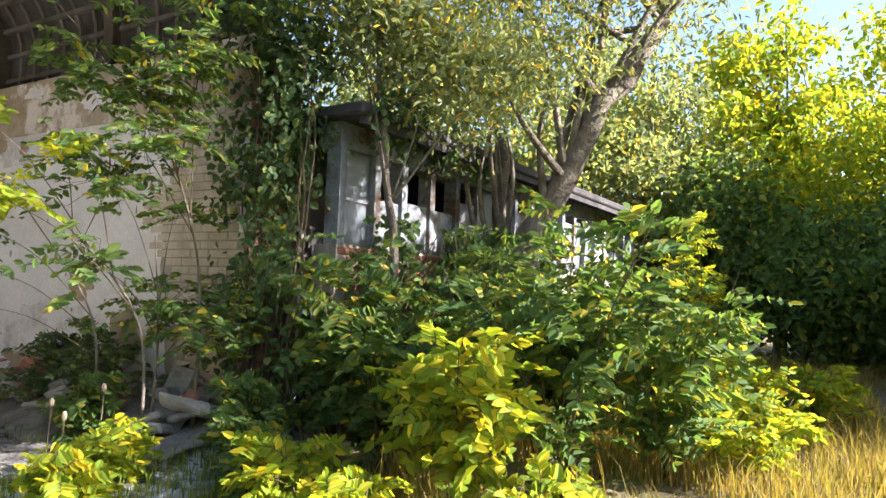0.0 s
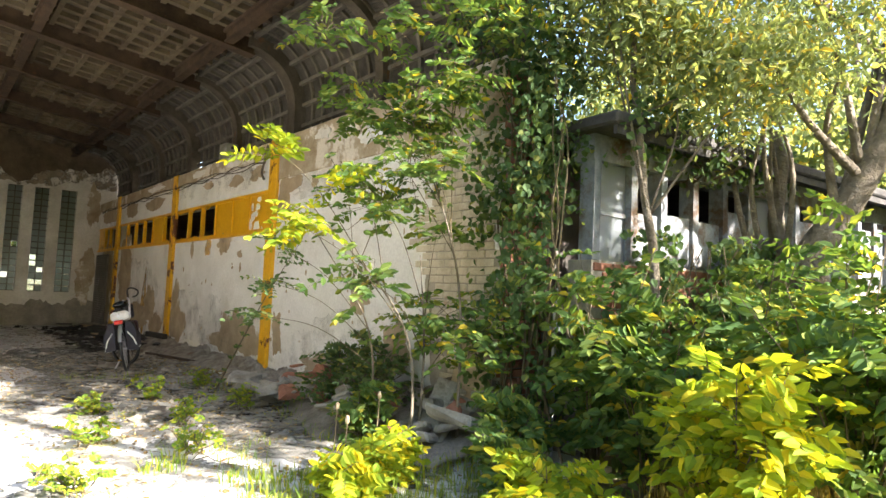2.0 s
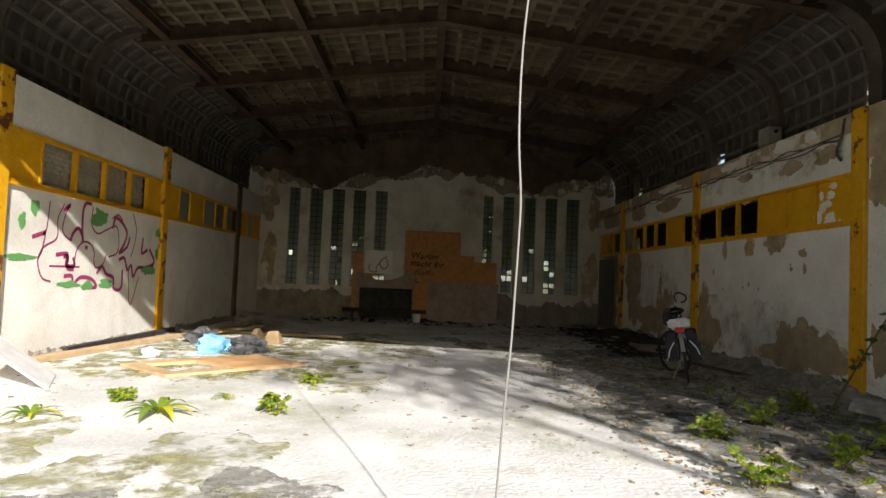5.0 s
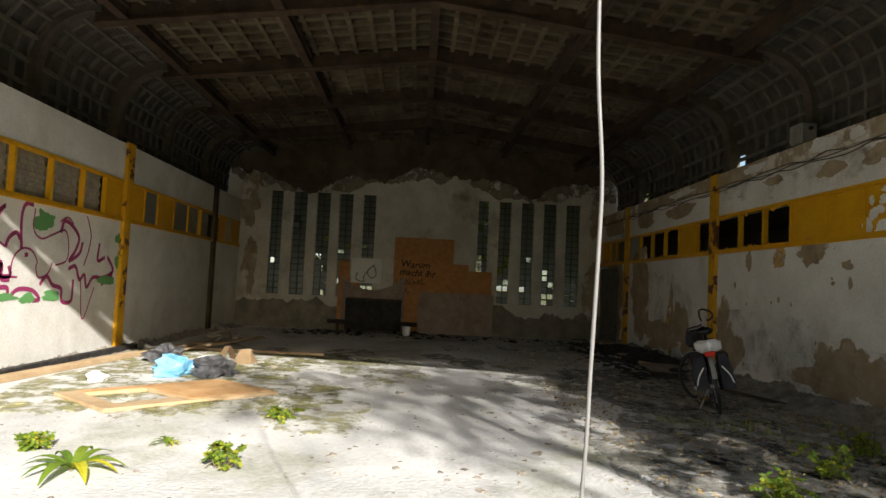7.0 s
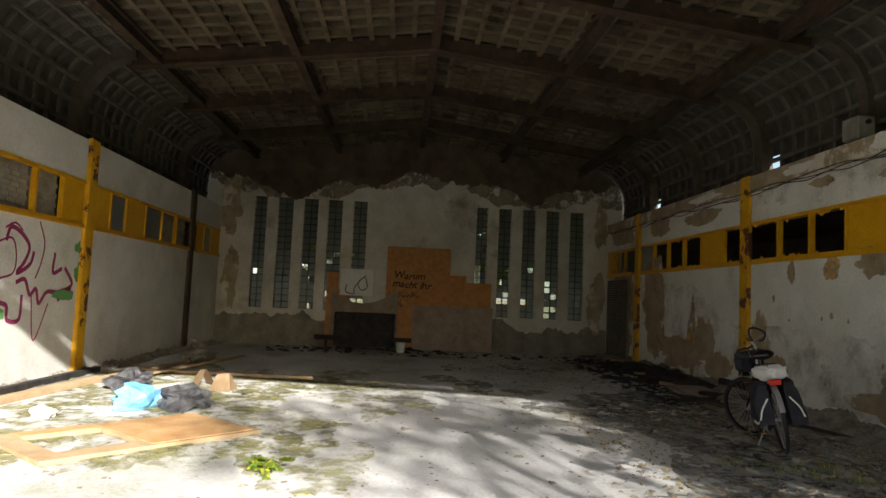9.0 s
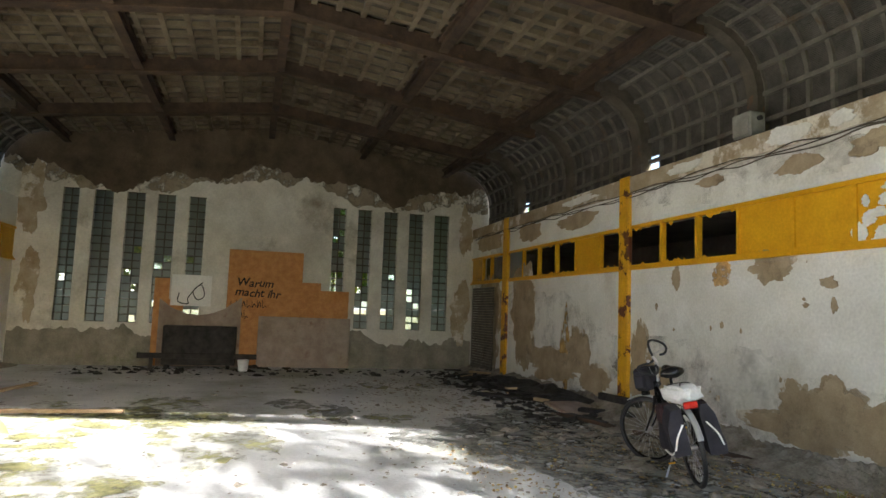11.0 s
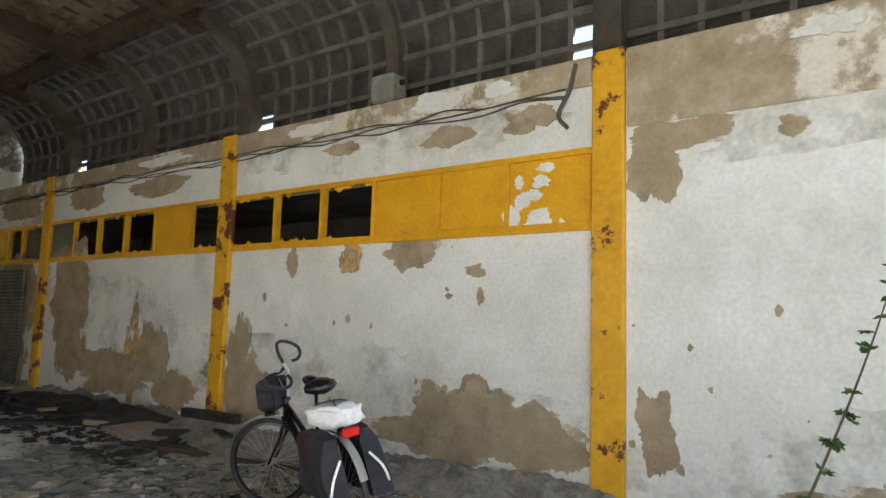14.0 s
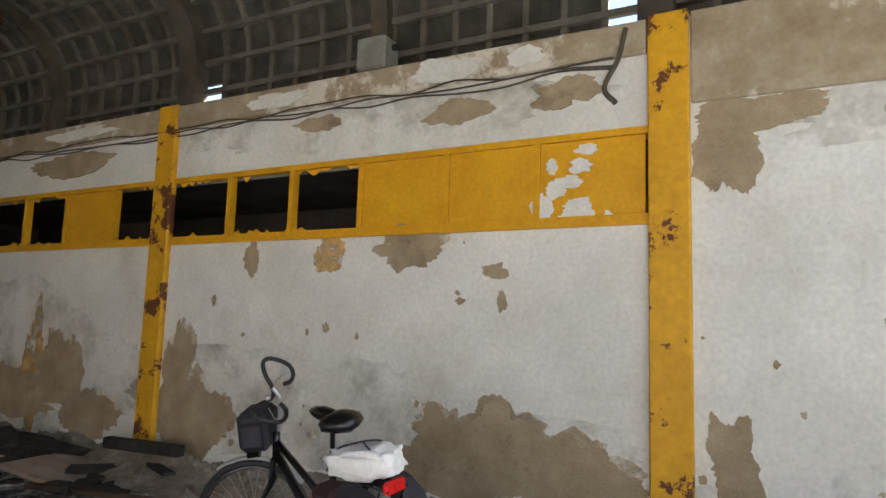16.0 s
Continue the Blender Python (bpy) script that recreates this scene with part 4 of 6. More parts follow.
# junction box and conduits on the ledge
M_BOX = material("grey_cast_metal", (0.22, 0.215, 0.19), (0.33, 0.32, 0.285), 6, 0.55, 0.2, 50, (0.2, 0.1, 0.045), cover=0.62)
jb = thing("junction_box", "grey metal switch box with rusty lower edge on the lattice", "switch box", pose(-12.4, YR + 0.16, 3.68))
part("box_body", boxes((-0.15, 0.15, -0.12, 0.12, 0.03, 0.34), bevel=0.02), M_BOX, jb)
part("box_lid", boxes((-0.135, 0.135, -0.135, -0.121, 0.05, 0.325), bevel=0.006), M_BOX, jb)
part("box_bracket", boxes((-0.14, 0.14, -0.1, 0.1, -0.02, 0.03)), M_RUST, jb)
part("knob", tube(bmesh.new(), [(0.16, 0, 0.25), (0.2, 0, 0.25)], 0.03, 10), M_BLACK, jb)
rng = random.Random(5)
for k in range(3):
    bm = bmesh.new()
    tube(bm, curve_pts([(x, YR - 0.03 - 0.012 * k, 3.36 + 0.025 * k + rng.uniform(-0.035, 0.03)) for x in np.arange(-22.0, -10.2, 0.42)], 3), 0.008, 5)
    tagged(mesh_ob("wall_conduit", bm, M_RIB), "old sagging cable run along the wall", "cable", "old wall cables")
bm = bmesh.new()
tube(bm, curve_pts([(-10.15, YR - 0.04, 3.62), (-10.2, YR - 0.05, 3.4), (-10.3, YR - 0.05, 3.2), (-10.22, YR - 0.04, 3.08)], 5), 0.02, 6)
tagged(mesh_ob("cable_stub", bm, M_RIB), "frayed cable stub beside the yellow post", "cable")


# things against the gable wall, built in y and z
def leaning(name, y0, y1, z1, off, mat, label, cat, t=0.02, steps=None, z0=0.02):
    ob = thing(name, label, cat, pose(XB + off, y0, 0))
    bm = bmesh.new()
    if steps:
        for a, b, h in steps:
            block(bm, 0, t, a - y0, b - y0, z0, h)
    else:
        block(bm, 0, t, 0, y1 - y0, z0, z1, bevel=0.004)
    part("panel_sheet", bm, mat, ob)
    return ob


board = leaning("chipboard_panel", -2.45, -0.72, 2.78, 0.06, M_OSB, "orange chipboard panel with black handwriting, leaning on the wall", "board")
leaning("stepped_chipboard", -0.95, 0.42, 2.06, 0.1, M_OSB, "broken orange chipboard with stepped top edge", "board", steps=[(-0.95, -0.27, 2.06), (-0.268, 0.42, 1.88)])
leaning("grey_panel", -1.7, 0.48, 1.22, 0.16, M_GREYPLY, "tall grey weathered panel leaning on the wall", "board", t=0.03)
leaning("brown_panel", -4.04, -3.4, 2.02, 0.05, M_OSB, "scorched brown chipboard strip", "board", steps=[(-4.04, -3.72, 2.02), (-3.718, -3.4, 1.55)])
leaning("sign_panel", -3.68, -2.8, 2.12, 0.09, M_PLASTER, "scorched white panel with black painted drawing", "board", z0=1.4)
sc = thing("scorched_panel", "scorched chipboard with a burnt curved edge", "board", pose(XB + 0.13, -3.9, 0))
bm = bmesh.new()
top = [(0.12 * k, 1.2 + 0.35 * abs((k - 7) / 7) ** 2 + 0.04 * noise.noise((k * 0.9, 0, 0))) for k in range(16)]
front = [bm.verts.new((0.02, u, z)) for u, z in [(0, 0.02), *top, (1.8, 0.02)]]
back = [bm.verts.new((0.0, u, z)) for u, z in [(0, 0.02), *top, (1.8, 0.02)]]
bm.faces.new(front)
bm.faces.new(back[::-1])
for k in range(len(front)):
    j = (k + 1) % len(front)
    bm.faces.new((front[k], front[j], back[j], back[k]))
part("panel_sheet", bm, M_GREYPLY, sc)
burnt = thing("burnt_cabinet", "charred black cabinet on its side", "cabinet", pose(XB + 0.22, -3.72, 0.006))
part("cabinet_body", boxes((0, 0.5, 0, 1.55, 0.09, 0.95), bevel=0.015), M_CHAR, burnt)
part("cabinet_door", boxes((0.502, 0.52, 0.05, 1.5, 0.13, 0.9), bevel=0.008), M_CHAR, burnt)
for u in (0.1, 1.4):
    part("foot", boxes((0.05, 0.45, u - 0.04, u + 0.04, 0, 0.09)), M_CHAR, burnt)
bp = thing("burnt_plank", "charred black plank propped before the wall", "plank", pose(XB + 0.76, -4.2, 0.24))
part("plank_body", boxes((0, 0.03, 0, 2.5, 0, 0.12), bevel=0.01), M_CHAR, bp)
part("prop", boxes((-0.02, 0.04, 0.25, 0.33, -0.235, 0.0)), M_CHAR, bp)
part("prop", boxes((-0.02, 0.04, 2.2, 2.28, -0.235, 0.0)), M_CHAR, bp)
bk = thing("white_bucket", "small white plastic bucket", "bucket", pose(XB + 1.0, -1.98, 0.006))
part("bucket_body", tube(bmesh.new(), [(0, 0, 0), (0, 0, 0.24)], 0.1, 16, 0.125), M_WHITE, bk)
part("bucket_rim", tube(bmesh.new(), [(0.128 * math.cos(a), 0.128 * math.sin(a), 0.24) for a in (math.tau * k / 16 for k in range(17))], 0.008, 6, cap=False), M_WHITE, bk)

# handwriting
def letters(text, size):
    """A mesh of the text so far; its width sets where the next letter stands."""
    cu = bpy.data.curves.new("writing", "FONT")
    cu.body, cu.size, cu.extrude, cu.offset, cu.shear = text, size, 0.001, 0.004, 0.2
    tx = new("handwriting_curve", cu)
    me = bpy.data.meshes.new_from_object(tx.evaluated_get(bpy.context.evaluated_depsgraph_get()))
    bpy.data.objects.remove(tx)
    return me


rng = random.Random(8)
for line, dy, z in (("Warum", 0.2, 1.93), ("macht ihr", 0.17, 1.7)):
    for k, ch in enumerate(line):
        if ch == " ":
            continue
        u = max(v.co.x for v in letters(line[:k + 1], 0.27).vertices)
        me = letters(ch, 0.27)
        u -= max(v.co.x for v in me.vertices)
        me.materials.clear()
        me.materials.append(M_INK)
        w = new("letter", me)
        w.parent = board
        w.matrix_local = Matrix.Translation((0.023, dy + u, z + rng.uniform(-0.015, 0.015) - 0.04 * u)) @ Matrix.Rotation(math.pi / 2, 4, "Z") @ Matrix.Rotation(math.pi / 2, 4, "X") @ Matrix.Rotation(rng.uniform(-0.1, 0.05), 4, "Z")
for y0, y1, z in ((0.1, 1.0, 1.46), (0.05, 0.62, 1.2)):
    for k in range(int((y1 - y0) / 0.12)):
        a = y0 + 0.12 * k
        hgt = rng.uniform(0.07, 0.15)
        bm = bmesh.new()
        tube(bm, curve_pts([(0.023, a, z + hgt), (0.023, a + 0.01, z - 0.05), (0.023, a + 0.05, z + 0.05 * (k % 3)), (0.023, a + 0.09, z - 0.03)], 4), 0.009, 4)
        part("pen_stroke", bm, M_INK, board)
ring = bmesh.new()
tube(ring, curve_pts([(XB + 0.113, y, z) for y, z in ((-3.5, 1.7), (-3.52, 1.5), (-3.3, 1.45), (-3.3, 1.6), (-3.05, 1.9), (-2.95, 1.65), (-3.1, 1.55), (-3.2, 1.75), (-3.0, 1.95))], 6), 0.012, 5)
draw = tagged(mesh_ob("painted_mark", ring, M_INK, wall_b), "black painted scrawl")

M_SHUTTER = material("grimy_grey_slats", (0.09, 0.085, 0.075), (0.19, 0.175, 0.15), 4, 0.7, 0.2, 40, (0.1, 0.06, 0.035), cover=0.58)
# slatted roller shutter in the far corner
sh = thing("roller_shutter", "grey slatted roller shutter standing in the corner", "shutter", pose(-21.9, YR - 0.14, 0.006))
for k in range(34):
    part("slat", boxes((0, 1.5, 0.02, 0.06, 0.0 + k * 0.062, 0.054 + k * 0.062), bevel=0.006), M_SHUTTER, sh)

# door leaf on the floor, with a window opening
dl = thing("door_leaf", "orange-brown delaminated door leaf lying flat, window cut out", "door", pose(-10.45, -5.62, 0.008, 0, 0, 0))
e1, e2 = Vector((0.78, 0.9, 0)), Vector((-1.25, 1.2, 0))


def quad_prism(bm, a, b, c, d, z0, z1):
    lo = [bm.verts.new((p.x, p.y, z0)) for p in (a, b, c, d)]
    hi = [bm.verts.new((p.x, p.y, z1)) for p in (a, b, c, d)]
    bm.faces.new(lo[::-1])
    bm.faces.new(hi)
    for k in range(4):
        bm.faces.new((lo[k], lo[(k + 1) % 4], hi[(k + 1) % 4], hi[k]))


def door_pt(s, t):
    return e1 * s + e2 * t


bm = bmesh.new()
for s0, s1, t0, t1 in ((0, 1, 0, 0.12), (0, 0.2, 0.12, 0.52), (0.8, 1, 0.12, 0.52), (0, 1, 0.52, 1.15)):
    quad_prism(bm, door_pt(s0, t0), door_pt(s1, t0), door_pt(s1, t1), door_pt(s0, t1), 0, 0.042)
part("door_core", bm, M_WOOD, dl)
bm = bmesh.new()
for s0, s1, t0, t1 in ((0.02, 0.19, 0.13, 0.5), (0.03, 0.96, 0.53, 1.12)):
    quad_prism(bm, door_pt(s0, t0), door_pt(s1, t0), door_pt(s1, t1), door_pt(s0, t1), 0.042, 0.05)
part("veneer", bm, M_DOORLEAF, dl)


def bag_heap(name, x, y, size, seed, mat, label, cat="plastic bag"):
    ob = thing(name, label, cat, pose(x, y, 0))
    bm = bmesh.new()
    lump(bm, (0, 0, size[2] * 0.55), size, seed, 0.38, 3)
    for vv in bm.verts:
        vv.co.z = max(0.006, vv.co.z)
        vv.co += Vector((noise.noise(vv.co * 9), noise.noise(vv.co * 9 + Vector((5, 0, 0))), noise.noise(vv.co * 11) * 0.7)) * 0.05
        vv.co.z = max(0.006, vv.co.z)
    part("crumpled_film", bm, mat, ob)
    return ob


bag_heap("blue_bag", -12.35, -5.05, (0.3, 0.24, 0.18), 3, M_BLUE, "crumpled light blue plastic bag on the floor")
bag_heap("rubbish_bag", -12.5, -4.55, (0.36, 0.32, 0.14), 7, M_BIN, "torn black rubbish bag with white scraps")
bag_heap("rubbish_bag", -13.9, -5.75, (0.4, 0.26, 0.14), 9, M_BIN, "black rubbish bag slumped beside planks")
bag_heap("white_rag", -12.75, -4.75, (0.3, 0.2, 0.15), 12, M_WHITE, "crumpled white plastic sheet", "rag")
bag_heap("white_rag", -11.6, -5.7, (0.12, 0.1, 0.07), 14, M_WHITE, "small white plastic scrap", "rag")
bag_heap("stone_wool", -17.6, -5.9, (0.45, 0.25, 0.14), 18, M_RUBBLE, "pale grey lump of insulation wool", "rubble")
bag_heap("stone_wool", -18.6, -6.3, (0.35, 0.22, 0.2), 19, M_RUBBLE, "pale grey lump of insulation wool", "rubble")
for x, y, sd in ((-14.3, -4.85, 1), (-13.9, -4.45, 2)):
    cb = thing("cardboard_piece", "folded brown cardboard standing like a tent", "cardboard", pose(x, y, 0.006, 0, 0, 40 * sd), "cardboard pieces")
    bm = bmesh.new()
    for s in (1, -1):
        vs = [bm.verts.new(p) for p in ((-0.16, 0.12 * s, 0), (0.16, 0.14 * s, 0), (0.08, 0.01 * s, 0.24), (-0.1, 0.01 * s, 0.22))]
        bm.faces.new(vs)
    bmesh.ops.solidify(bm, geom=bm.faces[:], thickness=0.006)
    part("cardboard_sheet", bm, M_WOOD, cb)


def plank(x0, y0, x1, y1, w, t, z, mat, label, name="plank", grp="loose planks"):
    d = Vector((x1 - x0, y1 - y0))
    ob = thing(name, label, "plank", pose(x0, y0, z, 0, 0, math.degrees(math.atan2(d.y, d.x))), grp)
    bm = boxes((0, d.length, -w / 2, w / 2, 0, t), bevel=0.006)
    for vv in bm.verts:
        vv.co.y += 0.02 * noise.noise(vv.co * 3)
    part("board", bm, mat, ob)
    return ob


plank(-10.4, -6.75, -14.4, -6.35, 0.18, 0.07, 0.006, M_WOOD, "thick weathered timber on the floor by the wall")
plank(-13.2, -6.55, -17.2, -6.0, 0.12, 0.05, 0.006, M_WOOD, "long weathered timber on the floor")
plank(-14.8, -5.9, -18.2, -5.2, 0.1, 0.04, 0.05, M_WOOD, "long weathered timber resting on others")
plank(-15.6, -6.2, -15.4, -3.4, 0.08, 0.05, 0.006, M_WOOD, "thin weathered batten on the floor")
plank(-11.4, -6.86, -15.3, -6.8, 0.1, 0.1, 0.006, M_CHAR, "dark charred timber along the wall")
wp = thing("white_sheet", "white laminated sheet leaning against timber", "board", pose(-9.15, -5.75, 0.006, 0, 0, 25))
bm = boxes((-0.5, 0.5, -0.012, 0.012, 0, 0.9), bevel=0.004)
part("sheet_panel", bm, M_WHITE, wp).matrix_local = Matrix.Rotation(radians(52), 4, "X")

# burnt rubbish along the north wall
rng = random.Random(11)
for k in range(26):
    x, y = rng.uniform(-20.5, -14.3), rng.uniform(2.35, 3.35)
    a = rng.uniform(0, 3.1)
    L = rng.uniform(0.35, 1.1)
    cx, cy = math.cos(a) * L / 2, math.sin(a) * min(L / 2, 0.3)
    plank(x - cx, y - cy, x + cx, y + cy, rng.uniform(0.06, 0.22), rng.uniform(0.02, 0.06), 0.006 + 0.02 * (k % 8), M_CHAR if k % 5 else M_WOOD, "charred board in a burnt heap" if k % 5 else "pale broken board in a burnt heap", grp="burnt boards")
bag_heap("char_heap", -16.4, 3.2, (0.8, 0.35, 0.17), 31, M_CHAR, "black heap of burnt rubbish by the wall", "burnt heap")
bag_heap("char_heap", -17.9, 3.1, (0.9, 0.4, 0.15), 33, M_CHAR, "black heap of burnt rubbish by the wall", "burnt heap")
mat_ob = thing("rubber_mat", "grey ribbed mat draped over burnt rubbish", "mat", pose(-15.1, 3.05, 0.03, 0, 8, 8))
bm = boxes((-0.46, 0.46, -0.38, 0.4, 0.0, 0.04), bevel=0.012)
part("mat_sheet", bm, M_GREYPLY, mat_ob)
plank(-14.9, 2.55, -11.6, 3.3, 0.06, 0.05, 0.01, M_RUST, "rusty iron bar lying on the rubble", "iron_bar", "iron bars")
plank(-14.95, 3.3, -14.05, 3.4, 0.1, 0.1, 0.24, M_CHAR, "charred beam end by the post")


# debris bank along the north wall
def bank(x0, x1, yw, width, height, name, mat, label, seed, s=1):
    bm = bmesh.new()
    nx, ny = int((x1 - x0) / 0.04), 22
    g = []
    for i in range(nx + 1):
        x = x0 + (x1 - x0) * i / nx
        row = []
        for j in range(ny + 1):
            t = j / ny
            q = Vector((x * 1.4, t * 2, seed))
            wd = width * (0.75 + 0.5 * noise.noise(Vector((x * 0.8, seed, 0))))
            h = height * (1 - t) ** 0.8 * (0.75 + 0.6 * noise.noise(q)) + (0.06 * noise.noise(Vector((x * 9, t * 9, seed))) + 0.04 * noise.noise(Vector((x * 21, t * 17, seed)))) * (1 - t)
            row.append(bm.verts.new((x, yw - s * (t * wd), max(-0.02, h - 0.015 * t))))
        g.append(row)
    for i in range(nx):
        for j in range(ny):
            bm.faces.new((g[i][j], g[i + 1][j], g[i + 1][j + 1], g[i][j + 1]))
    return structure(name, bm, mat, label)


bank(-22.2, XM, YR + 0.01, 0.85, 0.26, "debris_bank", M_RUBBLE, "crumbled plaster banked along the wall", 2.0)
bank(-22.2, -10.5, YL - 0.01, 0.4, 0.12, "debris_strip", M_RUBBLE, "crumbled plaster along the wall foot", 7.0, -1)


def crumbs(n, xr, yr, size, mat, name, label, seed, pw=1.0):
    rg = np.random.default_rng(seed)
    x = rg.uniform(*xr, n)
    y = yr[0] + (yr[1] - yr[0]) * rg.random(n) ** pw
    s = size * rg.lognormal(0, 0.5, n)
    corner = np.array([(-1, -1, 0), (1, -1, 0), (1, 1, 0), (-1, 1, 0), (-0.7, -0.6, 0.6), (0.6, -0.7, 0.7), (0.7, 0.7, 0.5), (-0.6, 0.6, 0.8)])
    a = rg.uniform(0, math.tau, n)
    v = corner[None] * (s[:, None, None] * (1 + 0.35 * rg.normal(size=(n, 8, 3)))) * np.array([1, 0.75, 0.6])
    c, d = np.cos(a)[:, None], np.sin(a)[:, None]
    vx, vy = v[..., 0] * c - v[..., 1] * d + x[:, None], v[..., 0] * d + v[..., 1] * c + y[:, None]
    v = np.stack([vx, vy, np.abs(v[..., 2]) + 0.003], -1)
    f = np.array([(4, 5, 6, 7), (0, 1, 5, 4), (1, 2, 6, 5), (2, 3, 7, 6), (3, 0, 4, 7)])
    fs = (np.arange(n)[:, None, None] * 8 + f[None]).reshape(-1, 4)
    return tagged(from_arrays(name, v.reshape(-1, 3), fs, mat), label, "debris", kind="stuff")


crumbs(5200, (-20, -6), (-1.0, 3.5), 0.014, M_RUBBLE, "plaster_crumbs", "scattered pale plaster crumbs on the floor", 1, 0.45)
crumbs(1500, (-22, -7), (-6.5, 1.5), 0.012, M_RUBBLE, "plaster_crumbs_thin", "thinly scattered plaster crumbs", 2)
crumbs(2600, (-14, -6), (1.0, 3.0), 0.028, M_RUBBLE, "plaster_lumps", "pale plaster lumps near the wall", 3, 0.6)
crumbs(500, (-21, -14), (2.0, 3.6), 0.04, M_CHAR, "charcoal_lumps", "charcoal lumps by the wall", 4)
crumbs(260, (XB + 0.2, XB + 2), (-5.5, 3.2), 0.035, M_CHAR, "charcoal_scatter", "charcoal scattered at the gable wall", 5)


def floor_blot(x, y, w, h, seed, mat, name, label, z):
    ob = patch(0, 0, w, h, seed, mat, y=0, s=1, parent=None, name=name, proud=0.003)
    ob.parent = bpy.data.objects["floor"]
    ob.matrix_local = Matrix.Translation((x, y, z)) @ Matrix.Rotation(-math.pi / 2, 4, "X")
    return ob


M_MOSS = broken_up(material("yellow_green_moss", (0.27, 0.26, 0.1), (0.42, 0.4, 0.21), 6, 0.95, 0.9, 70, dist=0.015), 2.6, 0.45, 0.2)
M_DIRT = broken_up(material("dark_earth_and_litter", (0.2, 0.195, 0.17), (0.36, 0.35, 0.315), 5, 0.95, 0.9, 60, dist=0.015), 3.2, 0.43)
rg = random.Random(21)
for k in range(26):
    floor_blot(rg.uniform(-16.2, -9.5), rg.uniform(-6.3, -2.2), rg.uniform(0.9, 2.6), rg.uniform(0.7, 1.7), k, M_MOSS, "moss_patch", "", 0.0045 + k * 0.0003)
for k in range(36):
    floor_blot(rg.uniform(-14.5, -4.2), rg.uniform(0.6, 2.8), rg.uniform(1.4, 3.2), rg.uniform(0.8, 1.5), k + 40, M_DIRT, "dirt_patch", "", 0.0045 + k * 0.0003)
for k in range(9):
    floor_blot(rg.uniform(-20, -13), rg.uniform(-1.5, 1.8), rg.uniform(0.6, 1.8), rg.uniform(0.3, 0.7), k + 70, M_MOSS if k % 3 else M_DIRT, "moss_patch", "", 0.0045 + k * 0.0003)
for k in range(22):
    floor_blot(rg.uniform(-6.6, -3.9), rg.choice((rg.uniform(-6.0, -2.6), rg.uniform(-0.2, 2.2))), rg.uniform(0.7, 1.6), rg.uniform(0.6, 1.3), k + 90, M_MOSS if k % 3 else M_DIRT, "moss_patch", "", 0.0046 + k * 0.0003)
nrg = np.random.default_rng(77)
M_LITTER = leafy("dry_leaf_litter", [(0, (0.14, 0.09, 0.04)), (0.6, (0.28, 0.2, 0.09)), (1, (0.45, 0.36, 0.14))], 0.1)
n = 5000
px = np.stack([nrg.uniform(-13, -4, n), 3.3 - 3.2 * nrg.random(n) ** 1.6, np.full(n, 0.012) + 0.01 * nrg.random(n)], 1)
tagged(leaf_mesh("leaf_litter", px, np.concatenate([nrg.normal(size=(n, 2)), np.zeros((n, 1))], 1), nrg.uniform(0.02, 0.055, n), nrg.uniform(0.01, 0.03, n), M_LITTER, None, nrg, 0.05), "dry leaves scattered on the floor by the wall", "leaf litter", kind="stuff")
bm = bmesh.new()
tw = random.Random(4)
for k in range(90):
    x, y, a, L = tw.uniform(-13, -5), tw.uniform(0.8, 3.0), tw.uniform(0, 3.14), tw.uniform(0.15, 0.6)
    tube(bm, [(x, y, 0.015), (x + math.cos(a) * L / 2, y + math.sin(a) * L / 2, 0.02 + tw.uniform(0, 0.03)), (x + math.cos(a + 0.2) * L, y + math.sin(a + 0.2) * L, 0.015)], 0.004, 4, 0.002)
tagged(mesh_ob("twig_litter", bm, M_STEM), "thin dry twigs scattered on the floor", "twigs", kind="stuff")


# ---- outside: brick end of the wall, rubble, shed ----
def brick_mesh(lx, ly, lz, mat):
    bm = boxes((0, lx, 0, ly, 0, lz), bevel=0.006)
    me = bpy.data.meshes.new("brick")
    bm.to_mesh(me)
    bm.free()
    me.materials.append(mat)
    return me


def brick_face(x0, x1, z0, z1, y, parent, mat, keep, rot=0.0, gap=0.012, size=(0.24, 0.07)):
    me = brick_mesh(size[0], 0.03, size[1], mat)
    rg = random.Random(int(z1 * 100) + int(x0 * 10))
    r = 0
    z = z0
    while z < z1:
        x = x0 - (0.125 if r % 2 else 0)
        while x < x1 - 0.1:
            if keep(x, z):
                b = new("brick", me)
                b.parent = parent
                b.location = (x + rg.uniform(-0.004, 0.004), y + rg.uniform(-0.004, 0.006), z)
                b.rotation_euler = (0, rg.uniform(-0.01, 0.01), 0)
            x += size[0] + gap
        z += size[1] + gap
        r += 1


patch(-5.25, 1.55, 1.25, 3.0, 4, M_MORTAR, name="bare_mortar", proud=0.004)
brick_face(-6.2, XM - 0.02, 0.25, 3.0, YR - 0.016, wall_r, M_BRICK, lambda x, z: x > -6.05 + 0.5 * noise.noise((z * 1.3, 2, 0)) + (0.5 if z < 0.9 else 0))

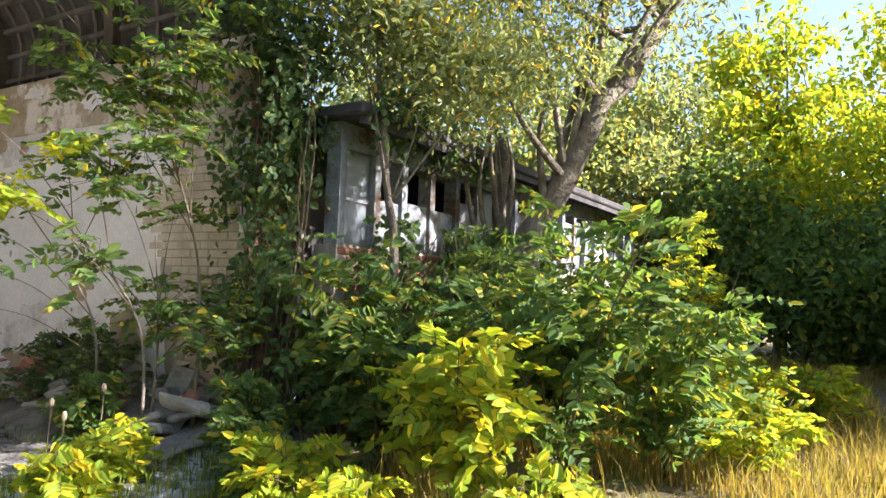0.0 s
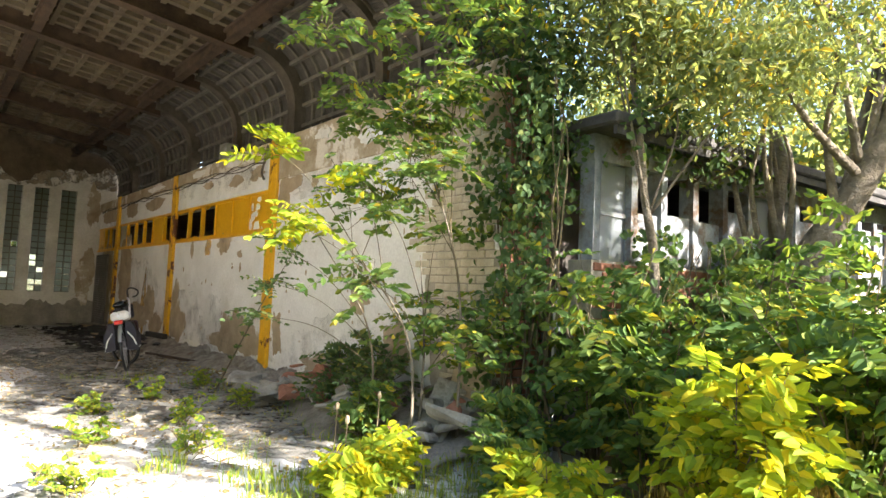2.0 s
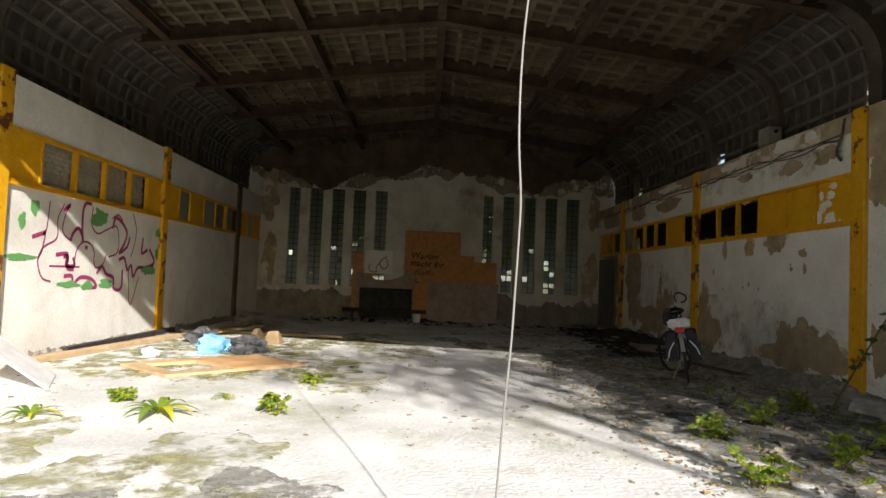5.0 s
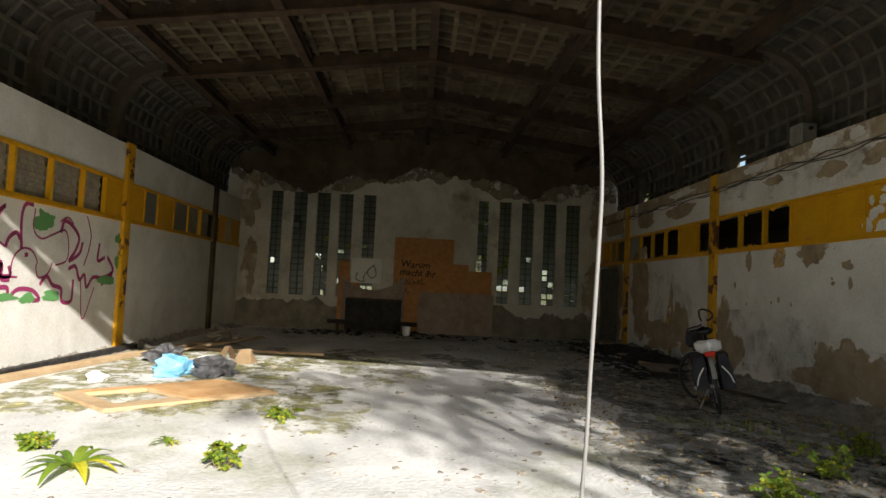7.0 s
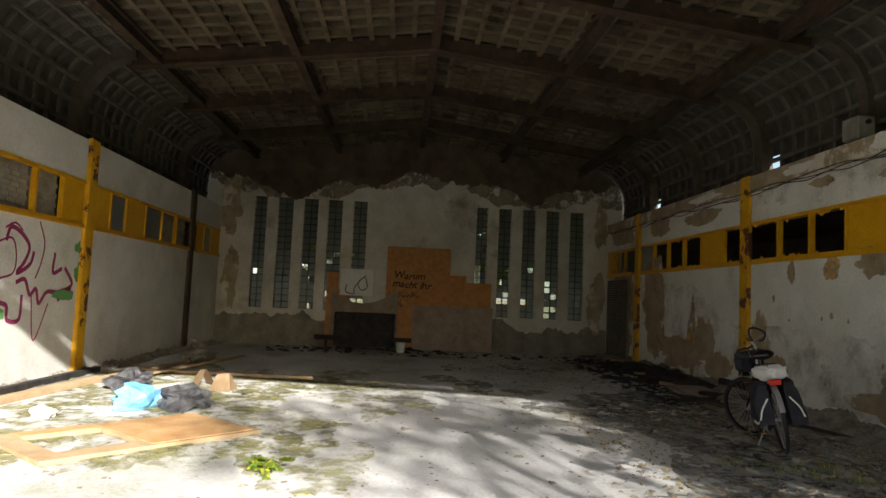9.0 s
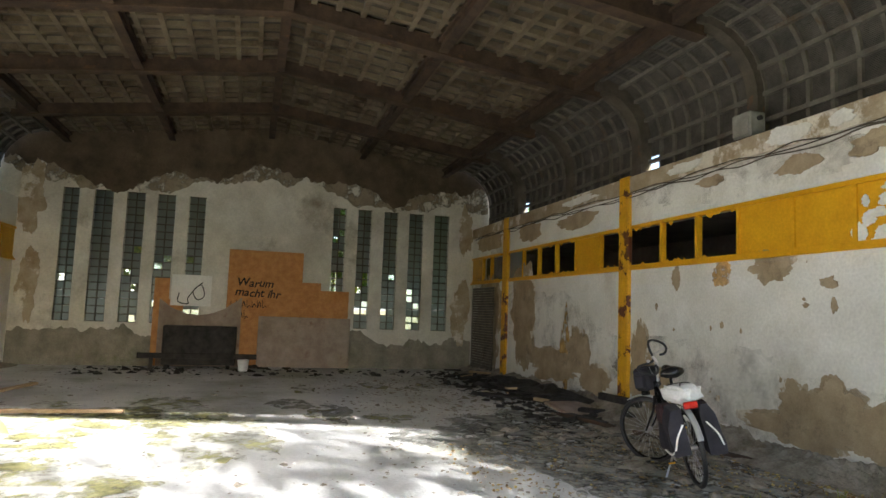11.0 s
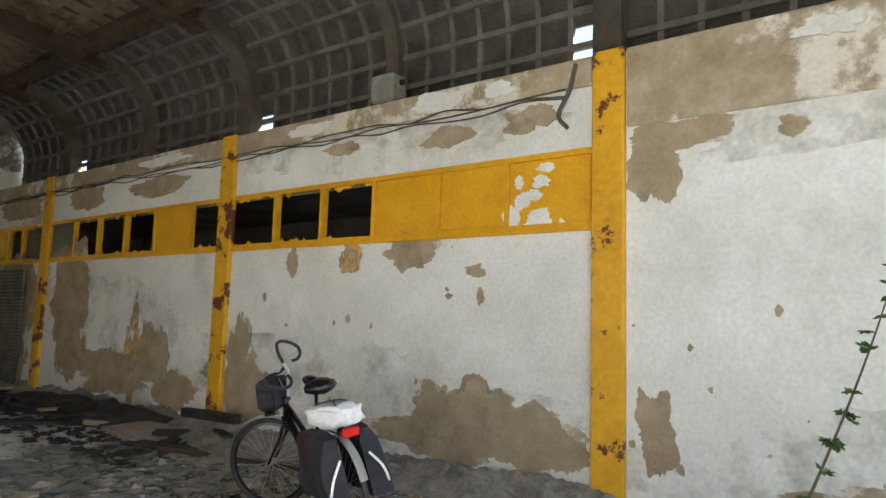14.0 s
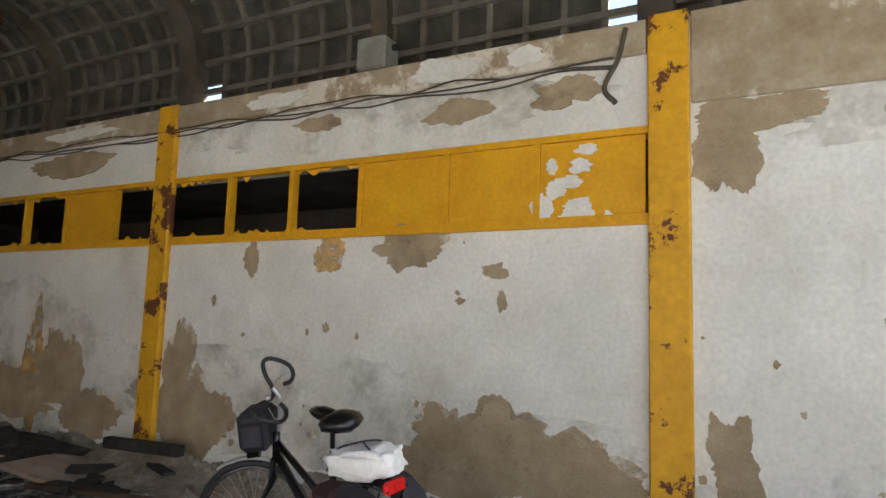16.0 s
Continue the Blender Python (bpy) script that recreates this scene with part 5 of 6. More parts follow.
# end face of the wall and the gable line beside the mouth
structure("wall_end_north", boxes((XM, XM + 0.06, YR + 0.02, YR + 0.62, -0.3, LEDGE - 0.05), bevel=0.01), M_MORTAR, "mortar-smeared end of the wall")
end_me = brick_mesh(0.03, 0.18, 0.07, M_REDBRICK)
endw = thing("end_pier", "red brick pier at the wall end", "pier", pose(XM + 0.05, YR, 0), kind="structure")
for r in range(40):
    for c in range(3):
        b = new("brick", end_me)
        b.parent = endw
        b.location = (0.0, 0.03 + c * 0.195 - (0.08 if r % 2 else 0), 0.2 + r * 0.083)

rg = random.Random(3)
for k in range(90):
    x, y = rg.uniform(-8.2, -4.5), rg.uniform(2.6, 3.55)
    s = rg.uniform(0.04, 0.12) if k > 28 else rg.uniform(0.1, 0.22)
    z = 0.14 + (y - 2.7) * 0.3 + rg.uniform(0, 0.12)
    ob = thing("rubble_stone", "broken pale stone in the rubble heap", "stone", pose(x, y, z, rg.uniform(-25, 25), rg.uniform(-25, 25), rg.uniform(0, 360)), "rubble stones")
    bm = boxes((-s, s, -s * 0.7, s * 0.7, -s * rg.uniform(0.15, 0.5), s * rg.uniform(0.15, 0.4)), bevel=0.02)
    for v in bm.verts:
        v.co += Vector((noise.noise(v.co * 6 + Vector((k, 0, 0))), noise.noise(v.co * 6 + Vector((0, k, 0))), 0)) * s * 0.7
    part("stone_body", bm, M_STONE if k % 4 else M_REDBRICK, ob)
bank(-8.0, -4.3, YR + 0.02, 1.25, 0.45, "rubble_bank", M_RUBBLE, "heap of rubble and soil at the wall end", 4.4)


def slab(x, y, z, w, h, rx, ry, rz, mat, label):
    ob = thing("stone_slab", label, "slab", pose(x, y, z, rx, ry, rz), "leaning slabs")
    bm = boxes((-w / 2, w / 2, -0.025, 0.025, 0, h), bevel=0.012)
    for v in bm.verts:
        v.co.x += 0.12 * w * noise.noise(v.co * 4 + Vector((x, 0, 0))) - (0.12 * w if v.co.z > h / 2 and v.co.x > 0 else 0)
    part("slab_body", bm, mat, ob)


slab(-4.88, 3.42, 0.12, 0.5, 0.82, -10, 3, 8, M_RENDER, "brown board leaning at the brick corner")
slab(-5.0, 3.1, 0.15, 0.22, 0.5, -35, 12, 30, M_STONE, "pale broken slab leaning on the rubble")
slab(-4.75, 2.9, 0.02, 0.24, 0.4, -45, -14, -10, M_STONE, "pale broken slab leaning on the rubble")
slab(-6.0, 3.0, 0.1, 0.5, 0.3, -50, 5, 15, M_STONE, "flat stone slab tipped on the rubble")
slab(-6.6, 3.0, 0.1, 0.35, 0.3, -40, -15, -25, M_STONE, "flat stone slab tipped on the rubble")
slab(-5.6, 2.8, 0.0, 0.6, 0.35, -70, 0, 5, M_STONE, "flat stone slab tipped on the rubble")
sp = thing("downpipe", "thin galvanised pipe standing at the wall corner", "pipe", pose(-4.1, 3.72, 0))
part("pipe_tube", tube(bmesh.new(), [(0, 0, 0), (0.01, 0, 1.45)], 0.02, 8), M_PIPE, sp)
part("pipe_clamp", boxes((-0.04, 0.06, -0.03, 0.03, 1.08, 1.12)), M_PIPE, sp)

# shed with a band of broken windows, running away from the wall end
shed = thing("shed", "derelict brick shed with broken grey windows and felt roof", "shed", pose(-3.98, 4.05, 0, 0, 0, 86.5))
LS = 9.4
part("wall_lower", boxes((0, LS, 0.0, 0.28, -0.1, 1.72)), M_MORTAR, shed, "brick wall with worn mortar")
# back wall coloured dark to stand for shade behind the windows
part("wall_back", boxes((0, LS, 3.0, 3.2, -0.1, 2.85), (LS - 0.25, LS, 0.282, 2.99, -0.1, 2.85)), M_ROOMSHADE, shed)
part("roof", boxes((-0.15, LS + 0.3, -0.38, 3.5, 2.86, 2.97), bevel=0.02), M_FELT, shed, "black felt roof with a ragged edge")
part("fascia", boxes((-0.1, LS + 0.25, -0.34, -0.3, 2.78, 2.862)), M_FELT, shed)
part("lintel", boxes((0, LS, 0.0, 0.25, 2.62, 2.86)), M_GREYWOOD, shed)
rg = random.Random(9)
x = 0.0
while x < LS - 0.4:
    w = rg.uniform(0.42, 0.62)
    part("window_post", boxes((x, x + 0.09, -0.01, 0.16, 1.722, 2.62)), M_GREYWOOD, shed)
    if rg.random() < 0.6:
        p = part("pane", boxes((x + 0.09, x + w, 0.07, 0.076, 1.72, 2.62)), M_PANE, shed)
    else:
        part("window_board", boxes((x + 0.1, x + w - 0.02, 0.02, 0.045, 1.725, rg.uniform(2.2, 2.6)), bevel=0.004), M_GREYWOOD, shed)
    part("glazing_bar", boxes((x + 0.09, x + w, 0.05, 0.1, 2.14, 2.18)), M_GREYWOOD, shed)
    x += w
bme = brick_mesh(0.24, 0.03, 0.07, M_REDBRICK)
for r in range(20):
    for c in range(14):
        b = new("brick", bme)
        b.parent = shed
        b.location = (0.02 + c * 0.252 - (0.0 if r % 2 else -0.12), -0.018 + rg.uniform(-0.004, 0.004), 0.05 + r * 0.083)


# ---- vegetation ----
def tree(name, label, pts, r, clumps, nleaf, leaf, size, mat, seed, sigma=0.4, limbs=14, category="tree", bark=None, ratio=0.42):
    """A tapered trunk through pts, limbs to leaf clumps; clumps: rows of centre and spread."""
    rg = np.random.default_rng(seed)
    ob = thing(name, label, category, pose(*pts[0]))
    o = Vector(pts[0])
    bm = bmesh.new()
    path = curve_pts([Vector(p) - o for p in pts], 6)
    for i, p in enumerate(path[1:-1], 1):
        p += Vector(rg.normal(size=3) * r * 0.25)
    tube(bm, path, r, 10, r * 0.3)
    cs = []
    for cx, cy, cz, sx, sy, sz, n in clumps:
        q = rg.normal(size=(n, 3))
        q /= np.linalg.norm(q, axis=1, keepdims=True)
        cs.append(np.array([cx, cy, cz]) - np.array(o) + q * (rg.random((n, 1)) ** 0.45) * np.array([sx, sy, sz]))
    cs = np.concatenate(cs)
    for k in range(min(limbs, len(cs))):
        tgt = Vector(cs[rg.integers(len(cs))])
        j = int(len(path) * rg.uniform(0.35, 0.95))
        st = path[min(j, len(path) - 1)]
        mid = st.lerp(tgt, 0.5) + Vector(rg.normal(size=3) * 0.15) + Vector((0, 0, 0.15))
        rr = r * 0.34 * (1 - j / len(path) * 0.5)
        if name == "forest_tree":
            tube(bm, curve_pts([st, mid, tgt], 4), rr, 6, rr * 0.2)
        else:
            part("limb", tube(bmesh.new(), curve_pts([st, mid, tgt], 4), rr, 6, rr * 0.2), bark or M_BARK, ob, smooth=True)
    part("trunk", bm, bark or M_BARK, ob, smooth=True)
    idx = rg.integers(len(cs), size=nleaf)
    pos = cs[idx] + rg.normal(size=(nleaf, 3)) * sigma * np.array([1, 1, 0.7])
    ax = rg.normal(size=(nleaf, 3)) + np.array([0, 0, -0.35])
    L = size * rg.uniform(0.6, 1.3, nleaf)
    leaf_mesh("crown", pos, ax, L, L * ratio, mat, ob, rg)
    return ob


def shrub(name, label, base, height, spread, stems, mat, seed, frond=0.3, leaflet=0.062, per=9, category="shrub", lean=(0, 0), low=0.2):
    """Stems with feathered leaves: leaflets in pairs along each rachis."""
    rg = np.random.default_rng(seed)
    ob = thing(name, label, category, pose(*base))
    bm = bmesh.new()
    pos, ax, ln = [], [], []
    for _ in range(stems):
        a = rg.uniform(0, math.tau)
        sp = spread * math.sqrt(rg.random())
        h = height * rg.uniform(0.55, 1.0)
        top = Vector((sp * math.cos(a) + lean[0], sp * math.sin(a) + lean[1], h))
        mid = top * 0.5 + Vector((rg.normal() * 0.05, rg.normal() * 0.05, h * 0.1))
        path = curve_pts([Vector((rg.normal() * 0.04, rg.normal() * 0.04, 0)), mid, top], 8)
        tube(bm, path, 0.005 + 0.0025 * height, 5, 0.0025)
        for _ in range(per):
            t = low + (1 - low) * rg.random()
            p = path[int(t * (len(path) - 1))]
            b = rg.uniform(0, math.tau)
            d = Vector((math.cos(b), math.sin(b), rg.uniform(-0.1, 1.1))).normalized()
            fl = frond * rg.uniform(0.6, 1.15)
            side = d.cross(Vector((rg.normal() * 0.55, rg.normal() * 0.55, 1))).normalized()
            n = 6
            for i in range(n):
                u = (i + 0.8) / n
                q = p + d * fl * u - Vector((0, 0, 1)) * fl * 0.35 * u * u
                for s in ((1, -1) if i < n - 1 else (1, -1, 0)):
                    pos.append(q)
                    ax.append(d * (0.45 if s else 1.0) + side * s - Vector((0, 0, 0.25)))
                    ln.append(leaflet * 0.92 * (1.15 - 0.3 * abs(u - 0.5)))
            tube(bm, [p, p + d * fl * 0.5 - Vector((0, 0, fl * 0.09)), p + d * fl - Vector((0, 0, fl * 0.35))], 0.0022, 3, 0.001, cap=False)
    part("woody_stem", bm, M_STEM, ob)
    ln = np.array(ln) * rg.uniform(0.8, 1.2, len(ln))
    leaf_mesh("foliage", np.array([tuple(p) for p in pos]), np.array([tuple(p) for p in ax]), ln, ln * 0.52, mat, ob, rg, 0.15)
    return ob


def tufts(name, label, n, xr, yr, h, mat, seed, keep=lambda x, y: True, dens=0):
    rg = np.random.default_rng(seed)
    x, y = rg.uniform(*xr, n), rg.uniform(*yr, n)
    m = np.array([keep(a, b) and noise.noise((a * 0.9, b * 0.9, seed)) > dens for a, b in zip(x, y)])
    x, y = x[m], y[m]
    n = len(x)
    hh = h * rg.lognormal(0, 0.35, n)
    a = rg.uniform(0, math.tau, n)
    w = 0.003 + 0.003 * rg.random(n)
    v = np.empty((n, 5, 3))
    bx, by = rg.normal(size=n) * 0.35 * hh, rg.normal(size=n) * 0.35 * hh
    cx, sx = np.cos(a) * w, np.sin(a) * w
    z0 = np.full(n, -0.06)
    v[:, 0] = np.stack([x - cx, y - sx, z0], 1)
    v[:, 1] = np.stack([x + cx, y + sx, z0], 1)
    v[:, 2] = np.stack([x + cx * 0.7 + bx * 0.35, y + sx * 0.7 + by * 0.35, hh * 0.6], 1)
    v[:, 3] = np.stack([x - cx * 0.7 + bx * 0.35, y - sx * 0.7 + by * 0.35, hh * 0.6], 1)
    v[:, 4] = np.stack([x + bx, y + by, hh], 1)
    b = (np.arange(n) * 5)[:, None]
    f = [tuple(r) for r in (b + np.array([[0, 1, 2, 3]]))] + [tuple(r) for r in (b + np.array([[3, 2, 4]]))]
    return tagged(from_arrays(name, v.reshape(-1, 3), [tuple(int(i) for i in q) for q in f], mat), label, "grass", kind="stuff")


# near bushes beside the path
ASH = "green feathery ash bush beside the shed"
for lab, base, h, sp, st, mt, sd, fr, lf, per in [
        ("bright yellow-green ash seedling in sunlight", (-2.0, 2.8, -0.03), 1.5, 0.34, 8, M_LEAFY, 1, 0.34, 0.1, 14),
        (ASH, (-1.75, 3.7, -0.03), 1.95, 0.85, 17, M_LEAF, 2, 0.38, 0.098, 15), (ASH, (-2.75, 4.5, -0.03), 2.1, 0.7, 14, M_LEAF, 3, 0.38, 0.095, 15),
        (ASH, (-1.1, 4.5, -0.03), 1.6, 0.7, 12, M_LEAF, 4, 0.36, 0.095, 14), ("leafy green bush at the wall corner", (-3.5, 3.5, -0.03), 1.9, 0.55, 14, M_LEAF, 5, 0.34, 0.1, 12),
        ("leafy green bush at the wall corner", (-2.9, 3.4, -0.03), 1.4, 0.5, 11, M_LEAF, 6, 0.32, 0.1, 12), ("leafy green bush before the shed window", (-2.6, 5.4, -0.03), 2.3, 0.6, 12, M_LEAF, 22, 0.36, 0.095, 15),
        ("leafy green bush before the shed", (-2.2, 6.8, -0.03), 1.9, 0.7, 12, M_LEAF, 23, 0.36, 0.095, 14), ("leafy green bush before the shed", (-1.9, 8.6, -0.03), 1.7, 0.8, 12, M_LEAF, 24, 0.36, 0.095, 14)]:
    shrub("ash_bush", lab, base, h, sp, st, mt, sd, fr, lf, per)
for lab, base, h, sp, st, mt, sd in [
        ("low yellow-green seedling in the grass", (-2.75, 2.3, -0.03), 0.55, 0.28, 8, M_LEAFY, 7), ("low green seedling in the grass", (-3.3, 2.5, -0.03), 0.5, 0.3, 8, M_LEAF, 8),
        ("low yellow-green seedling in the grass", (-2.3, 2.0, -0.03), 0.4, 0.25, 7, M_LEAFY, 9), ("low yellow-green seedling in the grass", (-4.2, 2.1, -0.03), 0.42, 0.25, 7, M_LEAFY, 10),
        ("low yellow-green seedling in the grass", (-1.3, 2.7, -0.03), 0.5, 0.3, 8, M_LEAFY, 25), ("low yellow-green seedling in the grass", (-3.9, 1.6, -0.03), 0.35, 0.25, 7, M_LEAFY, 26),
        ("low green seedling in the grass", (-3.7, 2.9, -0.03), 0.7, 0.3, 9, M_LEAF, 27), ("low green seedling at the rubble", (-5.3, 2.6, 0.0), 0.6, 0.3, 6, M_LEAF, 11),
        ("thin dark bramble on the rubble", (-6.2, 3.05, 0.1), 0.85, 0.5, 7, M_LEAFD, 12), ("yellowing bush at the path edge", (-0.9, 6.0, -0.03), 0.85, 0.7, 14, M_LEAFY, 13),
        ("yellowing bush at the path edge", (-0.2, 7.5, -0.03), 0.75, 0.8, 14, M_LEAFY, 14), ("yellowing bush at the path edge", (-1.5, 7.8, -0.03), 0.85, 0.8, 14, M_LEAFY, 15),
        ("green bush in the grass", (-2.2, 9.9, -0.03), 1.1, 0.8, 14, M_LEAF, 16), ("yellowing bush at the path edge", (-0.6, 4.9, -0.03), 0.6, 0.6, 12, M_LEAFY, 28)]:
    shrub("low_bush", lab, base, h, sp, st, mt, sd, 0.24, 0.08, 9)


def overhang(label, base, mat, seed, clumps, leaflet=0.085, r=0.009):
    """A sapling whose bent boughs each end in a spray of feathered leaves; clumps: centre, spread, fronds."""
    rg = np.random.default_rng(seed)
    o = Vector(base)
    ob = thing("ash_sapling", label, "tree", pose(*base))
    pos, ax, ln = [], [], []
    twigs = bmesh.new()
    top = Vector((np.mean([q[0] for q in clumps]), np.mean([q[1] for q in clumps]), max(q[2] for q in clumps) * 0.8)) - o
    stem = curve_pts([Vector((0, 0, -0.1)), Vector((top.x * 0.15 + 0.04, top.y * 0.15, top.z * 0.5)), top], 12)
    part("main_stem", tube(bmesh.new(), stem, r * 1.7, 7, r * 0.5), M_BARK, ob, smooth=True)
    for cx, cy, cz, sp, n in clumps:
        c = Vector((cx, cy, cz)) - o
        fork = min(stem, key=lambda p: abs(p.z - 0.55 * c.z))
        mid = fork.lerp(c, 0.5) + Vector((0, 0, 0.12))
        part("bough", tube(bmesh.new(), curve_pts([fork, mid, c], 6), r * 0.6, 5, 0.002), M_STEM, ob, smooth=True)
        for _ in range(int(n * 2.4)):
            b = rg.uniform(0, math.tau)
            d = Vector((math.cos(b), math.sin(b), rg.uniform(-0.25, 0.55))).normalized()
            p = c + Vector(rg.normal(size=3)) * sp * 0.5
            fl = rg.uniform(0.2, 0.34)
            side = d.cross(Vector((rg.normal() * 0.4, rg.normal() * 0.4, 1))).normalized()
            tube(twigs, [c.lerp(p, 0.3), p, p + d * fl * 0.5 - Vector((0, 0, fl * 0.06)), p + d * fl - Vector((0, 0, fl * 0.3))], 0.003, 3, 0.001, cap=False)
            for i in range(5):
                u = (i + 0.8) / 5
                q = p + d * fl * u - Vector((0, 0, fl * 0.3 * u * u))
                for k in (1, -1) if i < 4 else (1, -1, 0):
                    pos.append(q)
                    ax.append(d * (0.5 if k else 1.0) + side * k - Vector((0, 0, 0.2)))
                    ln.append(leaflet * (1.15 - 0.3 * abs(u - 0.5)))
    tagged(part("twig_spray", twigs, M_STEM, ob), kind="stuff")
    ln = np.array(ln) * rg.uniform(0.75, 1.2, len(ln))
    leaf_mesh("foliage", np.array([tuple(p) for p in pos]), np.array([tuple(p) for p in ax]), ln, ln * 0.5, mat, ob, rg, 0.15)
    return ob


overhang("slender ash sapling arching over the rubble before the wall", (-4.95, 2.95, 0.1), M_LEAF, 17,
         [(-4.8, 2.3, 1.42, 0.22, 9), (-5.05, 3.1, 1.1, 0.28, 15), (-4.45, 3.1, 1.0, 0.28, 17), (-4.87, 3.0, 1.9, 0.2, 3), (-4.87, 2.4, 2.1, 0.28, 13)])
overhang("ash sapling overhanging the wall top with light green leaves", (-4.6, 3.1, 0.1), M_LEAF, 18,
         [(-5.51, 2.46, 3.05, 0.25, 11), (-4.88, 2.7, 2.85, 0.3, 17), (-4.5, 2.8, 3.15, 0.3, 16), (-4.75, 2.3, 3.6, 0.25, 8), (-5.5, 2.1, 3.65, 0.22, 7), (-4.5, 2.65, 2.45, 0.25, 12), (-4.3, 2.9, 3.8, 0.35, 14)])
overhang("bright yellow-green ash shoots reaching from the corner", (-4.7, 2.7, 0.1), M_LEAFY, 19, [(-5.5, 1.65, 2.58, 0.14, 6), (-4.99, 1.72, 1.85, 0.16, 8), (-4.9, 2.2, 2.3, 0.15, 4)])
overhang("dark-leaved bramble arching before the wall", (-5.4, 2.75, 0.1), M_LEAFD, 30, [(-5.3, 2.3, 2.3, 0.2, 9), (-4.7, 2.55, 2.38, 0.2, 9), (-5.6, 1.85, 1.7, 0.06, 4), (-5.75, 1.83, 1.4, 0.06, 4), (-5.85, 1.8, 1.1, 0.06, 4)], 0.05, 0.008)
overhang("dark bramble over the rubble heap", (-6.0, 3.0, 0.1), M_LEAFD, 34, [(-6.75, 3.1, 0.62, 0.22, 12), (-6.2, 3.05, 0.5, 0.25, 12), (-5.5, 3.0, 0.5, 0.25, 12), (-6.5, 2.8, 0.35, 0.2, 8)], 0.06, 0.01)
shrub("ash_sapling", "young sapling with pale twin stems", (-1.9, 11.6, -0.03), 2.9, 0.8, 6, M_LEAFY, 20, 0.38, 0.1, 24, "tree", (0, 0), 0.4)
shrub("bramble_shoot", "thin bramble shoot rising beside the wall", (-8.58, 2.5, 0.0), 2.2, 0.02, 1, M_LEAFD, 21, 0.055, 0.04, 34, "shrub", (0.62, 0.7), 0.1)


def ivy(name, label, x0, x1, y0, y1, z0, z1, n, mat, seed, size=0.075):
    rg = np.random.default_rng(seed)
    ob = thing(name, label, "ivy", pose((x0 + x1) / 2, (y0 + y1) / 2, z0))
    o = np.array([(x0 + x1) / 2, (y0 + y1) / 2, z0])
    bm = bmesh.new()
    for k in range(7):
        a = Vector((rg.uniform(x0, x1), (y0 + y1) / 2, z0)) - Vector(o)
        pts = [a + Vector((rg.normal() * 0.1, rg.normal() * 0.04, (z1 - z0) * t)) for t in np.linspace(0, 0.95, 6)]
        tube(bm, curve_pts(pts, 4), 0.014, 5, 0.005)
    part("vine", bm, M_STEM, ob)
    p = np.stack([rg.uniform(x0, x1, n), rg.uniform(y0, y1, n), z0 + (z1 - z0) * rg.random(n) ** 0.8], 1)
    edge = np.array([noise.noise((a * 1.7, b * 1.7, c * 1.4)) for a, b, c in p])
    p = p[edge > -0.16] - o
    ax = rg.normal(size=p.shape) * 0.5 + np.array([0.25, -0.4, -0.8])
    L = size * rg.uniform(0.6, 1.3, len(p))
    leaf_mesh("foliage", p, ax, L, L * 0.85, mat, ob, rg, 0.1)
    return ob


ivy("ivy", "dark ivy climbing the wall corner", -5.0, -4.1, 3.35, 4.2, 0.0, 5.4, 5200, M_LEAFD, 31)
ivy("ivy", "dark ivy mass on the shed front", -3.75, -3.3, 3.9, 6.6, 0.0, 2.0, 7000, M_LEAFD, 32)
ivy("ivy", "dark ivy over the wall top", -5.6, -4.3, 3.4, 4.4, 3.7, 5.6, 2600, M_LEAFD, 33)

ivy("ivy", "ragged ivy hanging from the shed eaves", -4.0, -3.45, 3.9, 7.0, 2.6, 3.2, 1100, M_LEAFD, 35)
ivy("ivy", "ivy and creeper on the brick corner pier", -4.75, -3.9, 3.2, 3.95, 0.0, 3.6, 3000, M_LEAFD, 36, 0.065)

# trees
tree("willow_tree", "leaning willow with grey-green leaves over the shed", [(-3.1, 6.0, -0.1), (-3.05, 6.05, 1.6), (-2.5, 6.4, 2.9), (-1.7, 7.4, 5.0), (-1.1, 8.4, 7.5)], 0.2,
     [(-3.2, 5.4, 4.4, 1.6, 1.4, 1.1, 60), (-1.9, 6.6, 5.4, 1.6, 1.6, 1.3, 60), (-4.0, 4.7, 3.9, 0.9, 0.8, 0.6, 16), (-2.9, 5.0, 3.6, 1.0, 0.9, 0.6, 16), (-0.9, 8.5, 7.5, 2.2, 2.2, 1.6, 60)], 21000, 1, 0.085, M_LEAFG, 41, 0.27, 22, ratio=0.34)
tree("dead_trunk", "broken bare trunk beside the willow", [(-3.3, 6.2, -0.1), (-3.3, 6.2, 1.4), (-3.45, 6.35, 3.2)], 0.17, [(-3.6, 5.9, 3.3, 0.6, 0.6, 0.5, 12)], 900, 1, 0.08, M_LEAFG, 42, 0.25, 6)
tree("birch_sapling", "thin pale-barked sapling before the shed", [(-3.55, 4.35, -0.1), (-3.5, 4.3, 1.6), (-3.65, 4.2, 3.0), (-3.75, 4.2, 4.6)], 0.055,
     [(-3.6, 4.1, 4.0, 0.9, 0.7, 0.9, 34), (-3.1, 4.4, 3.4, 0.7, 0.6, 0.5, 18)], 6500, 1, 0.08, M_LEAFG, 43, 0.25, 12, ratio=0.45)


